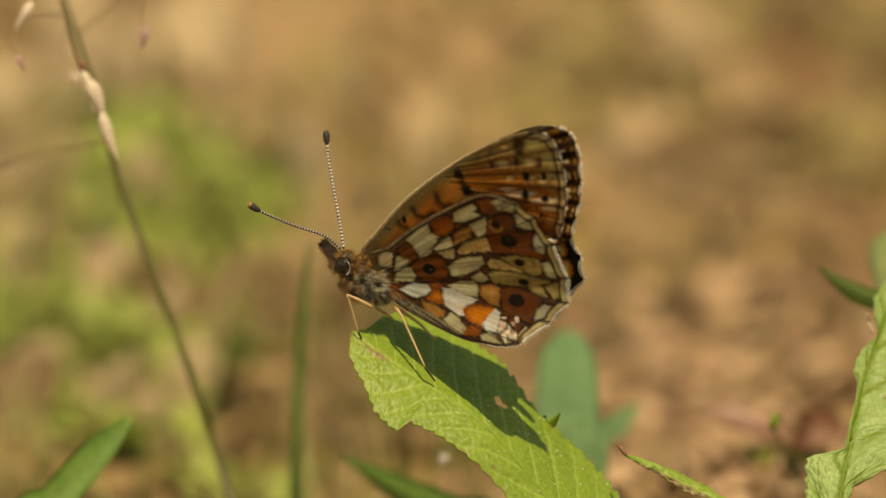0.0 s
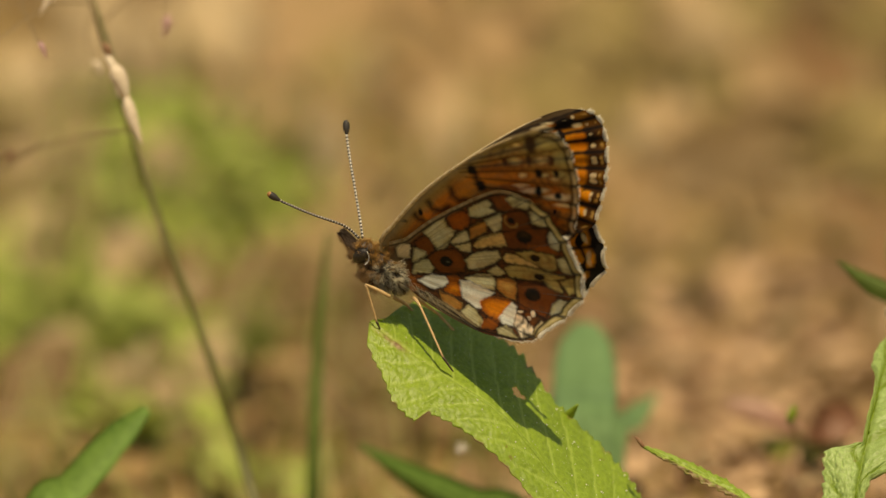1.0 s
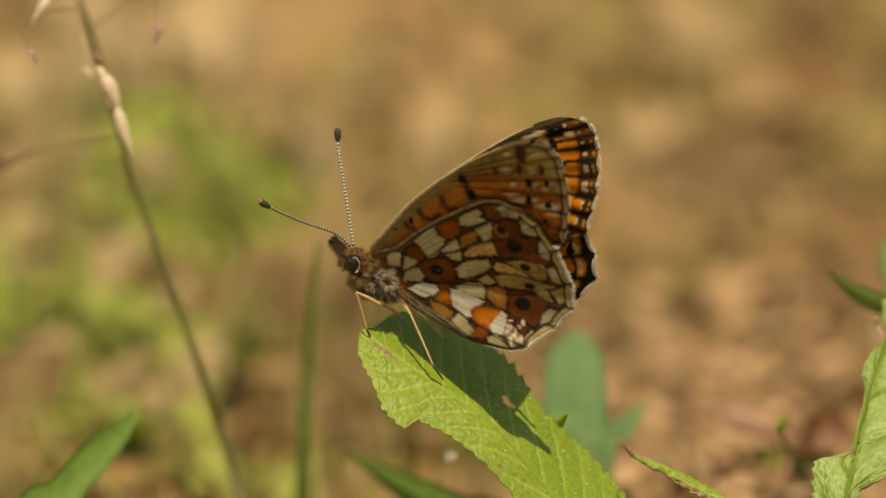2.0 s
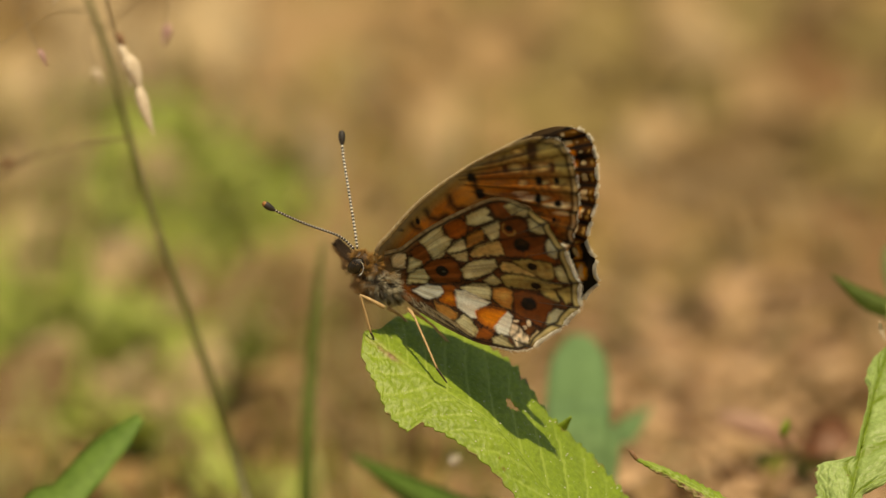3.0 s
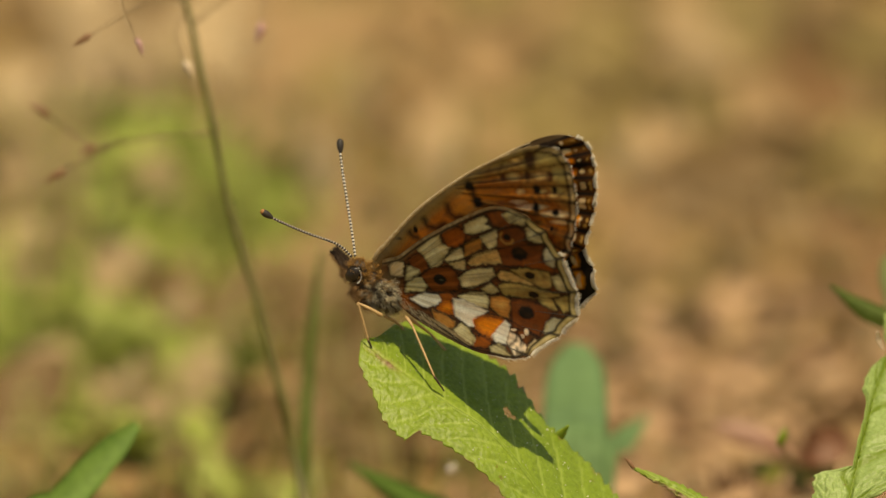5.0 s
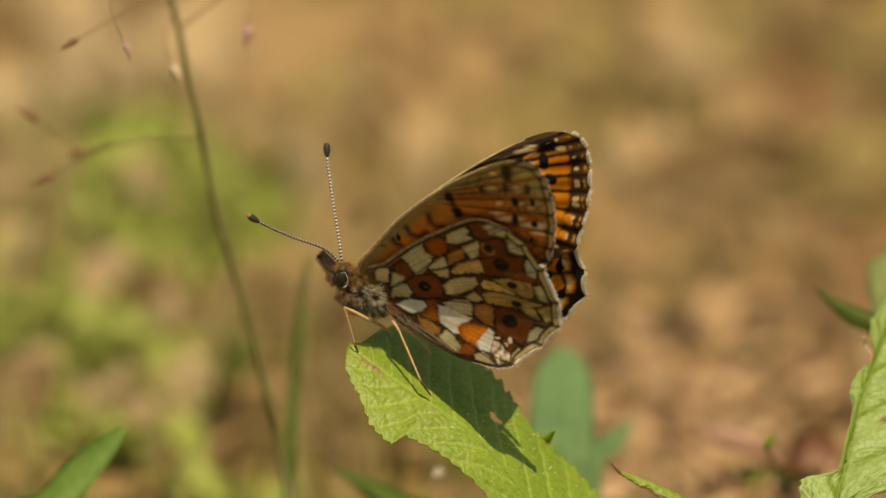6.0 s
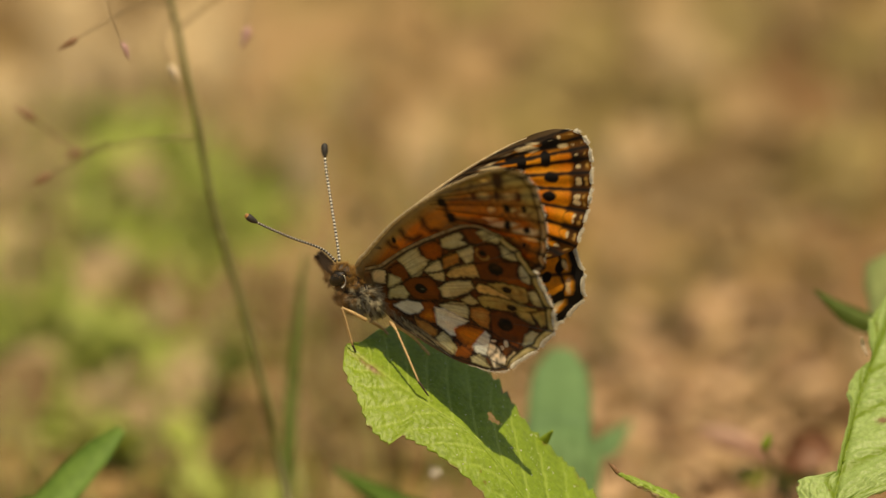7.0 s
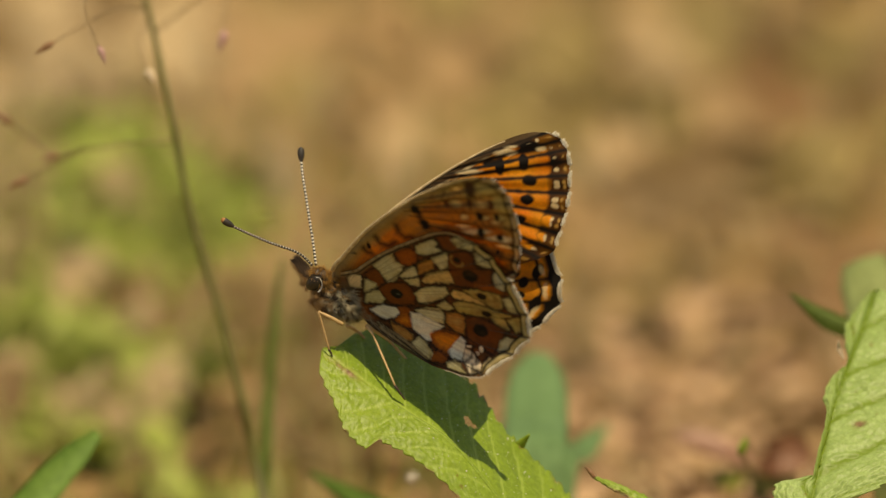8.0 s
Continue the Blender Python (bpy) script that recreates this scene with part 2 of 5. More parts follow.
def tube(points, radii, sides=8, n=24, bent=True):
    """A round rod through the points, with a radius at each, closed at both ends."""
    p = spline(points, n) if bent else np.asarray(points, float)
    r = np.interp(np.linspace(0, 1, len(p)), np.linspace(0, 1, len(radii)), radii)
    verts, faces = [], []
    side = Vector((0.31, 0.17, 0.93)).normalized()
    for i, q in enumerate(p):
        d = Vector(p[min(i + 1, len(p) - 1)] - p[max(i - 1, 0)]).normalized()
        u = (side - d * side.dot(d)).normalized()
        w = d.cross(u)
        side = u
        for k in range(sides):
            a = 2 * math.pi * k / sides
            verts.append(Vector(q) + (u * math.cos(a) + w * math.sin(a)) * r[i])
    for i in range(len(p) - 1):
        for k in range(sides):
            k2 = (k + 1) % sides
            faces.append((i * sides + k, i * sides + k2, (i + 1) * sides + k2, (i + 1) * sides + k))
    faces.append(tuple(range(sides))[::-1])
    faces.append(tuple(range((len(p) - 1) * sides, len(p) * sides)))
    return verts, faces


def blob(centre, radii, turn=None, rings=14, segs=18, rough=0.0, seed=0):
    """A rounded, slightly uneven body."""
    verts, faces = [], []
    turn = turn or Matrix.Identity(3)
    for i in range(rings + 1):
        th = math.pi * i / rings
        for k in range(segs):
            ph = 2 * math.pi * k / segs
            d = Vector((math.sin(th) * math.cos(ph), math.sin(th) * math.sin(ph), math.cos(th)))
            g = 1 + rough * noise.noise(d * 2.3 + Vector((seed, 0, 0)))
            verts.append(Vector(centre) + turn @ Vector((d.x * radii[0] * g, d.y * radii[1] * g, d.z * radii[2] * g)))
    for i in range(rings):
        for k in range(segs):
            k2 = (k + 1) % segs
            faces.append((i * segs + k, (i + 1) * segs + k, (i + 1) * segs + k2, i * segs + k2))
    return verts, faces


def spindle(start, end, width, curl=0.0, segs=8, n=10):
    """A husk: pointed at both ends, fattest a third of the way up."""
    a, b = Vector(start), Vector(end)
    prof = [0.02, 0.55, 0.9, 1.0, 0.95, 0.82, 0.64, 0.42, 0.2, 0.02]
    mid = (a + b) / 2 + Vector((curl, 0, curl))
    return tube([a, mid, b], [width * q for q in prof], segs, n)


def hairs(roots, directions, lengths, width, rng, bend=0.35):
    """Thin tapered hairs as three-sided needles of two lengths."""
    verts, faces = [], []
    for o, d, l in zip(roots, directions, lengths):
        d = Vector(d).normalized()
        jig = Vector(rng.normal(0, 1, 3))
        u = d.cross(jig).normalized()
        w = d.cross(u)
        o = Vector(o)
        mid = o + d * l * 0.55 + u * l * bend * 0.15
        tip = o + d * l + u * l * bend * 0.5
        k = len(verts)
        for q, r in ((o, width), (mid, width * 0.7)):
            for j in range(3):
                a = 2.094 * j
                verts.append(q + (u * math.cos(a) + w * math.sin(a)) * r)
        verts.append(tip)
        for j in range(3):
            j2 = (j + 1) % 3
            faces.append((k + j, k + j2, k + 3 + j2, k + 3 + j))
            faces.append((k + 3 + j, k + 3 + j2, k + 6))
    return verts, faces


# ---------------------------------------------------------------- leaves
def broad_leaf(parent, mid, up_side, low_side, width, mat, teeth=26, tooth=0.10, ribs=9, relief=0.25, nu=150, nv=22,
               thick=0.16, seed=1, name="blade", edge_noise=0.06, label="", vein_width=0.14, holes=(), dry=None, first=0.0):
    """A toothed leaf along the curve mid. up_side and low_side are the half width's vectors (mm) to either side,
    width(u) their share along the leaf. Its side veins are raised and the sheet bulges between them."""
    c = spline(mid, nu)
    verts, veins, dried = [], [], []
    us = np.linspace(0, 1, nu)
    for layer in (0, 1):
        for i, u in enumerate(us):
            for j in range(2 * nv + 1):
                s = (j - nv) / nv
                side = Vector(up_side if s > 0 else low_side)
                ph = (u * teeth + (0.3 if s > 0 else 0.0))
                saw = (ph % 1.0)
                lobe = 0.55 + 0.9 * abs(noise.noise(Vector((math.floor(ph) * 0.73, s > 0, seed + 2))))
                edge = 1 - tooth * lobe * (1 - saw) - 0.25 * tooth * ((ph * 3.0) % 1.0) - edge_noise * noise.noise(Vector((u * 9, s > 0, seed)))
                k = abs(s) * width(u, s) * edge
                q = Vector(c[i]) + side * k
                along = Vector(c[min(i + 1, nu - 1)] - c[max(i - 1, 0)]).normalized()
                q += along * (-0.15 * abs(s) ** 2 * width(u, s) * side.length * 0.3)
                nrm = along.cross(side * (1 if s > 0 else -1)).normalized()
                if nrm.z < 0:
                    nrm = -nrm
                # side veins run outwards and towards the tip
                v_ph = (u - 0.16 * abs(s)) * ribs + first + (0.5 if s > 0 else 0.0)
                dv = abs((v_ph % 1.0) - 0.5) * 2          # 1 at a vein, 0 between two
                vein = min(1.0, max(0.0, (dv - 1 + vein_width) / vein_width * 1.6)) * (1 - abs(s) ** 5)
                midv = max(0.0, 1 - abs(s) * width(u, s) * side.length / (1.6 * vein_width))
                h = relief * (1 - dv ** 2) * (1 - (2 * abs(s) - 1) ** 2) + relief * 0.4 * noise.noise(Vector((u * 22, s * 5, seed)))
                h += 0.55 * relief * noise.noise(Vector((u * 70, s * 15, seed + 5))) + 0.06 * noise.noise(Vector((u * 160, s * 38, seed + 9)))
                h -= midv * relief * 0.8
                verts.append(q + nrm * (h - layer * thick))
                veins.append(max(vein * 0.85, midv))
                patchy = 0.5 + noise.noise(Vector((u * 26, s * 7, seed + 17)))
                browned = max(0.0, min(1.0, (abs(s) - 0.955) / 0.03)) * max(0.0, min(1.0, (patchy - 0.55) * 4.0))
                if dry:
                    browned = max(browned, min(1.0, dry(u, s * width(u, s)) * (0.35 + patchy)))
                dried.append(browned)
    w = 2 * nv + 1
    faces = []
    for i in range(nu - 1):
        for j in range(w - 1):
            a = i * w + j
            u, k = us[i], (j + 0.5 - nv) / nv * width(us[i], j - nv + 0.5)
            if any(((u - hu) / ru) ** 2 + ((k - hk) / rk) ** 2 < 1.0 for hu, hk, ru, rk in holes):
                continue
            faces.append((a, a + 1, a + w + 1, a + w))
            b = nu * w + a
            faces.append((b, b + w, b + w + 1, b + 1))
    o = nu * w
    for i in range(nu - 1):
        for j in (0, w - 1):
            a = i * w + j
            q = (a, a + w, a + w + o, a + o)
            faces.append(q if j == 0 else q[::-1])
    for i in (0, nu - 1):
        for j in range(w - 1):
            a = i * w + j
            q = (a, a + 1, a + 1 + o, a + o)
            faces.append(q[::-1] if i == 0 else q)
    ob = part(name, (verts, faces), mat, parent, label)
    at = ob.data.attributes.new("vein", "FLOAT", "POINT")
    at.data.foreach_set("value", [float(v) for v in veins])
    at = ob.data.attributes.new("dry", "FLOAT", "POINT")
    at.data.foreach_set("value", [float(v) for v in dried])
    return ob, c


def strap(points, widths, across, n=40, fold=0.25, thick=0.12, m=6):
    """A long blade, folded a little along its midrib, with thickness."""
    c = spline(points, n)
    w = np.interp(np.linspace(0, 1, n), np.linspace(0, 1, len(widths)), widths)
    verts, faces = [], []
    row = m + 1
    for layer in (0, 1):
        for i in range(n):
            d = Vector(c[min(i + 1, n - 1)] - c[max(i - 1, 0)]).normalized()
            a = Vector(across)
            a = (a - d * a.dot(d)).normalized()
            nrm = d.cross(a).normalized()
            for j in range(row):
                s = 2 * j / m - 1
                verts.append(Vector(c[i]) + a * s * w[i] + nrm * (fold * w[i] * (abs(s) ** 1.5) + layer * thick))
    o = n * row
    for i in range(n - 1):
        for j in range(m):
            a = i * row + j
            faces.append((a, a + 1, a + row + 1, a + row))
            faces.append((o + a, o + a + row, o + a + row + 1, o + a + 1))
        for j in (0, m):
            a = i * row + j
            faces.append((a, a + row, a + row + o, a + o))
    for i in (0, n - 1):
        for j in range(m):
            a = i * row + j
            faces.append((a, a + 1, a + 1 + o, a + o))
    return verts, faces


# ---------------------------------------------------------------- the ground
def rows_out(near, step, far):
    """Even steps near the insect, then ever longer ones out to the horizon."""
    a = list(np.arange(-near, near + step / 2, step))
    d, q = step, near
    while q < far:
        d *= 1.35
        q += d
        a.append(q)
        a.insert(0, -q)
    return a


def relief(x, y):
    g = noise.noise(Vector((x / 38.0, y / 38.0, 0.3))) * 3.2 + noise.noise(Vector((x / 11.0, y / 11.0, 4.7))) * 1.4
    heap = 12.0 * math.exp(-((x - 26.0) / 20.0) ** 2 - ((y - 42.0) / 22.0) ** 2)
    return g * math.exp(-(x * x + y * y) / 4.0e5) - 1.0 + heap


def ground():
    xs, ys = rows_out(110.0, 3.0, 90000.0), rows_out(290.0, 3.0, 90000.0)
    verts = [(x, y, relief(x, y)) for y in ys for x in xs]
    n = len(xs)
    faces = [(j * n + i, j * n + i + 1, (j + 1) * n + i + 1, (j + 1) * n + i) for j in range(len(ys) - 1) for i in range(n - 1)]
    ob = new("ground", mesh_of("ground", verts, faces, SOIL))
    tagged(ob, "dry brown woodland floor of soil and leaf litter", "ground", kind="structure")


ground()


def flake(rng, x, y, size, lift, long=1.5, lean=0.22):
    """One curled dead leaf scrap, as (verts, faces)."""
    turn = rng.uniform(0, 6.283)
    tilt = Euler((rng.normal(0, lean), rng.normal(0, lean), turn)).to_matrix()
    curl, n, m = rng.uniform(-0.5, 0.5), 6, 4
    verts, faces = [], []
    z0 = relief(x, y) + lift
    for layer in (0, 1):
        for i in range(n + 1):
            u = 2 * i / n - 1
            w = math.sqrt(max(0.02, 1 - u * u)) * (1 + 0.25 * math.sin(7 * u + turn))
            for j in range(m + 1):
                s = 2 * j / m - 1
                q = Vector((u * size * long * 0.5, s * w * size * 0.5, curl * size * (s * s * 0.4 + u * u * 0.3) - layer * 0.18))
                verts.append(Vector((x, y, z0)) + tilt @ q)
    r = m + 1
    o = (n + 1) * r
    for i in range(n):
        for j in range(m):
            a = i * r + j
            faces += [(a, a + r, a + r + 1, a + 1), (o + a, o + a + 1, o + a + r + 1, o + a + r)]
        for j in (0, m):
            a = i * r + j
            faces.append((a, a + r, a + r + o, a + o))
    for i in (0, n):
        for j in range(m):
            a = i * r + j
            faces.append((a, a + 1, a + 1 + o, a + o))
    return verts, faces


def litter():
    rng = np.random.default_rng(4)
    shapes = []
    for _ in range(700):
        x, y = rng.uniform(-80, 80), rng.uniform(-10, 280)
        shapes.append(flake(rng, x, y, rng.uniform(2.0, 6.5), rng.uniform(0.0, 0.5), rng.uniform(1.0, 2.2)))
    for _ in range(900):
        x, y = rng.normal(30, 14), rng.uniform(22, 120)
        shapes.append(flake(rng, x, y, rng.uniform(0.8, 3.0), rng.uniform(0.0, 1.2), rng.uniform(1.0, 2.6), 0.5))
    crumbs = []
    for _ in range(900):
        x, y = rng.normal(26, 9), rng.uniform(26, 110)
        crumbs.append(flake(rng, x, y, rng.uniform(0.7, 2.4), rng.uniform(0.3, 1.4), rng.uniform(1.0, 2.0), 0.7))
    for _ in range(260):
        x, y = rng.normal(26, 7), rng.uniform(50, 125)
        crumbs.append(flake(rng, x, y, rng.uniform(1.2, 3.0), rng.uniform(0.8, 1.8), rng.uniform(1.6, 3.0), 0.2))
    ob = new("pale_crumbs", mesh_of("pale_crumbs", *merge(crumbs), CRUMBS))
    tagged(ob, "small pale pinkish crumbs of bark and dead leaves", "leaf litter", kind="stuff")
    ob = new("leaf_litter", mesh_of("leaf_litter", *merge(shapes), LITTER))
    tagged(ob, "scattered brown and tan scraps of dead leaves", "leaf litter", kind="stuff")
    shapes = []
    for _ in range(900):
        x, y, a = rng.uniform(-60, 60), rng.uniform(30, 250), rng.uniform(0, 3.1416)
        l = rng.uniform(3, 9)
        d = Vector((math.cos(a), math.sin(a), rng.normal(0, 0.12))) * l / 2
        o = Vector((x, y, relief(x, y) + rng.uniform(0.6, 2.0)))
        shapes.append(tube([o - d, o + Vector((0, 0, rng.normal(0, 0.5))), o + d], [0.18, 0.26, 0.14], 5, 6))
    ob = new("dry_straw", mesh_of("dry_straw", *merge(shapes), STRAW))
    tagged(ob, "bits of dry straw lying on the soil", "straw", kind="stuff")

    shapes = []
    for _ in range(380):
        x, y = rng.uniform(-62, 62) - rng.uniform(0, 12), rng.uniform(80, 270)
        z, h, a = relief(x, y), rng.uniform(3, 10), rng.uniform(0, 6.283)
        lean = Vector((math.cos(a), math.sin(a), 0)) * h * rng.uniform(0.4, 1.4)
        w = rng.uniform(0.3, 1.3)
        pts = [(x, y, z - 0.5), Vector((x, y, z + h * 0.55)) + lean * 0.35, Vector((x, y, z + h)) + lean]
        shapes.append(strap(pts, [w * 0.7, w, w * 0.15], (math.sin(a), -math.cos(a), 0), n=7, m=2))
    ob = new("dry_grass", mesh_of("dry_grass", *merge(shapes), DRY_GRASS))
    tagged(ob, "withered tan and brown grass blades standing in the litter", "dry grass", kind="stuff")

    shapes = []
    for _ in range(420):
        x, y = rng.uniform(-66, 4), rng.uniform(34, 170)
        z, h, a = relief(x, y), rng.uniform(3, 13), rng.uniform(0, 6.283)
        lean = Vector((math.cos(a), math.sin(a), 0)) * h * rng.uniform(0.1, 0.8)
        w = rng.uniform(0.2, 0.55)
        pts = [(x, y, z - 0.5), Vector((x, y, z + h * 0.55)) + lean * 0.35, Vector((x, y, z + h)) + lean]
        shapes.append(strap(pts, [w * 0.7, w, w * 0.15], (math.sin(a), -math.cos(a), 0), n=7, m=2))
    ob = new("short_grass", mesh_of("short_grass", *merge(shapes), SHORT_GRASS))
    tagged(ob, "short green and yellowed grass blades among the litter", "grass", kind="stuff")


litter()


def dead_leaf(x, y, size, long, seed, mat, label):
    rng = np.random.default_rng(seed)
    size = min(size, 6.5 + 0.15 * size)
    prop = rng.uniform(15, 50)         # curled and propped up on the litter
    t = thing("dead_leaf", pose(x * MM, y * MM, (relief(x, y) + 0.3 + 0.5 * size * math.sin(radians(prop))) * MM, prop, 0, rng.uniform(-30, 30)), label, "dead leaf", "dead leaves on the ground")
    v, f = flake(rng, 0, 0, size, -relief(0, 0), long, 0.08)
    part("blade", (v, f), mat, t)
    part("midrib", tube([Vector(v[5 * i + 2]) + Vector((0, 0, 0.12)) for i in range(7)], [0.22, 0.2, 0.1], 5, 12), mat, t)


beige = (PALE_LITTER, "pale beige dead leaf lying on brown soil")
tan = (TAN_LITTER, "tan dead leaf lying on brown soil")
for k, (x, y, size, long) in enumerate((
        (-12, 196, 16, 1.5), (-23, 207, 12, 1.6), (-28, 146, 7, 2.4), (-33, 99, 8, 1.5), (-33, 186, 11, 1.7), (-17, 172, 9, 1.8),
        (-37, 179, 11, 1.5), (-26, 193, 14, 1.5), (-17, 204, 13, 1.4), (-40, 159, 9, 1.5), (-19, 186, 10, 1.4), (-23, 170, 10, 1.5),
        (-12, 160, 9, 1.6), (-31, 119, 8, 1.5), (-38, 98, 7, 1.5))):
    dead_leaf(x, y, size, long, k, *(beige if x < -20 else tan))
for k, (x, y, size, long) in enumerate((
        (-10, 141, 8, 1.5), (-37, 164, 8, 1.6), (-43, 181, 9, 1.5), (-41, 128, 7, 1.6), (-27, 125, 6, 1.7), (-23, 99, 6, 1.5),
        (-15, 131, 6, 1.6), (-8, 195, 9, 1.5), (-4, 175, 6, 1.6), (-1, 204, 8, 1.5), (-17, 138, 8, 1.6), (-12, 133, 7, 1.6), (-35, 98, 6, 1.6), (-25, 92, 5, 1.7), (-21, 110, 6, 1.5),
        (-16, 98, 5, 1.6), (-39, 119, 6, 1.5), (-39, 169, 9, 1.5), (-37, 202, 9, 1.6))):
    dead_leaf(x, y, size, long, 200 + k, *(beige if x < -20 else tan))
for k, (x, y, size, long) in enumerate((
        (38, 181, 9, 1.4), (36, 192, 8, 1.3), (40, 170, 8, 1.4), (33, 200, 7, 1.5), (39, 176, 9, 1.3), (37, 186, 9, 1.3), (41, 182, 8, 1.4), (39, 129, 6, 1.4), (42, 119, 6, 1.5), (37, 139, 6, 1.4), (45, 140, 6, 1.4))):
    dead_leaf(x, y, size, long, 300 + k, RED_LITTER, "reddish-brown dead leaf propped on the litter")
for k, (x, y, size, long) in enumerate((
        (23, 196, 9, 1.3), (24, 192, 9, 1.3), (21, 199, 8, 1.4), (-2, 170, 8, 1.3), (13, 197, 7, 1.4), (20, 163, 8, 1.3), (-28, 146, 5, 1.5), (-18, 187, 7, 1.4), (33, 148, 7, 1.4), (8, 150, 6, 1.5))):
    dead_leaf(x, y, size, long, 340 + k, PINK_LITTER, "pinkish-tan dead leaf propped on the litter")
for k, (x, y, size, long) in enumerate((
        (20, 100, 3.5, 1.5), (22, 82, 3, 1.7), (17, 109, 4, 1.4), (25, 103, 3, 1.6), (19, 87, 3.5, 1.5), (22, 109, 3, 1.4), (27, 113, 3.5, 1.4), (15, 97, 3, 1.6), (24, 92, 2.5, 1.5), (31, 96, 3, 1.5))):
    dead_leaf(x, y, size, long, 380 + k, PINK_LITTER, "pinkish-tan dead leaf propped on the litter")
for k, (x, y, size, long) in enumerate((
        (-18, 122, 7, 1.4), (19, 189, 9, 1.5), (23, 153, 8, 1.5), (28, 157, 8, 1.5), (-43, 104, 6, 1.4), (-20, 118, 6, 1.5), (-16, 112, 6, 1.4), (38, 204, 9, 1.5), (45, 190, 9, 1.4), (13, 178, 7, 1.5), (30, 185, 8, 1.4))):
    dead_leaf(x, y, size, long, 420 + k, DARK_LITTER, "dark brown dead leaf lying on the soil")
spread = np.random.default_rng(77)
for k in range(58):
    dead_leaf(spread.uniform(5, 46) if k < 26 else spread.uniform(-24, 46), spread.uniform(150, 210) if k < 26 else spread.uniform(174, 212), spread.uniform(5, 8), spread.uniform(1.2, 1.7), 500 + k, OLIVE_LITTER, "dull olive-brown dead leaf on the litter")
for k, (x, y, size, long) in enumerate((
        (26, 193, 16, 1.3), (-0, 175, 9, 2), (4, 188, 13, 1.3), (12, 155, 9, 1.4), (-5, 202, 10, 1.6), (27, 119, 3, 1.8), (23, 105, 3, 2), (30, 98, 3, 1.6), (27, 82, 3, 1.8), (12, 202, 10, 1.6), (31, 170, 8, 1.8), (18, 141, 6, 1.6))):
    dead_leaf(x, y, size, long, 90 + k, TAN_LITTER, "tan dead leaf lying on brown soil")
for k, (x, y, size, long) in enumerate((
        (-11, 118, 12, 1.5), (-39, 92, 9, 1.6), (-26, 113, 8, 1.4), (42, 184, 10, 1.5), (-12, 98, 8, 1.5), (-33, 206, 12, 1.5), (-14, 85, 7, 1.6), (-7, 82, 6, 1.5), (-9, 107, 7, 1.4), (-4, 89, 6, 1.5), (18, 202, 9, 1.5), (38, 200, 10, 1.4), (30, 162, 7, 1.6), (38, 147, 6, 1.6), (27, 205, 8, 1.5), (22, 155, 6, 1.7))):
    dead_leaf(x, y, size, long, 40 + k, DARK_LITTER, "dark brown dead leaf lying on the soil")


def herb(x, y, radius, height, count, seed):
    """A low clump of small rounded leaves on short stalks."""
    rng = np.random.default_rng(seed)
    z0 = relief(x, y)
    t = thing("herb_clump", pose(x * MM, y * MM, z0 * MM), "low clump of small fresh green herb leaves", "herb", "low green herbs")
    blades, stalks = [], []
    for _ in range(count):
        r, a = radius * math.sqrt(rng.uniform(0, 1)), rng.uniform(0, 6.283)
        q = Vector((r * math.cos(a), r * math.sin(a), rng.uniform(0.35, 1.0) * height * (1 - 0.4 * r / radius)))
        stalks.append(tube([(q.x * 0.7, q.y * 0.7, -0.8), (q.x * 0.9, q.y * 0.9, q.z * 0.5), q], [0.25, 0.2, 0.15], 5, 5))
        v, f = flake(rng, 0, 0, rng.uniform(2.4, 5.2), -relief(0, 0), rng.uniform(1.1, 1.7), 0.6)
        blades.append(([Vector(p) + q for p in v], f))
    tagged(part("foliage", merge(blades), MOSS, t), kind="stuff")
    tagged(part("stalk", merge(stalks), MOSS, t), kind="stuff")


for k, (x, y, radius, height, count) in enumerate((
        (-30, 166, 10, 5, 34), (-27, 160, 8, 5, 16), (-20, 141, 10, 4, 20), (-17, 152, 7, 4, 14), (-36, 110, 9, 5, 28), (-39, 107, 7, 4, 14),
        (-32, 133, 9, 3, 16), (-25, 131, 7, 3, 10), (-39, 141, 6, 3, 7), (-29, 99, 6, 3, 7))):
    herb(x, y, radius, height, count, 70 + k)
for k, (x, y, radius, height, count) in enumerate((
        (-24, 152, 8, 4, 16), (-35, 155, 7, 3, 8), (-29, 144, 9, 3, 12), (-36, 125, 9, 3, 12), (-25, 113, 8, 2, 8), (-17, 107, 7, 3, 7),
        (-20, 128, 8, 2, 8), (-28, 86, 7, 3, 10), (-15, 119, 7, 3, 9), (-18, 75, 6, 3, 10))):
    herb(x, y, radius, height, count, 170 + k)
for k, (x, y, radius, height, count) in enumerate((
        (-32, 164, 7, 9, 46), (-29, 160, 6, 8, 26), (-22, 146, 8, 9, 46), (-18, 141, 7, 8, 34), (-25, 138, 7, 7, 26), (-38, 109, 7, 8, 40), (-41, 103, 5, 7, 20),
        (-33, 115, 8, 6, 24), (-27, 131, 8, 5, 22), (-39, 128, 6, 5, 14), (-31, 148, 7, 6, 20), (-36, 140, 9, 4, 18), (-30, 122, 9, 4, 20), (-25, 120, 7, 3, 12), (-36, 98, 8, 4, 16), (-26, 104, 8, 3, 12))):
    herb(x, y, radius, height, count, 270 + k)


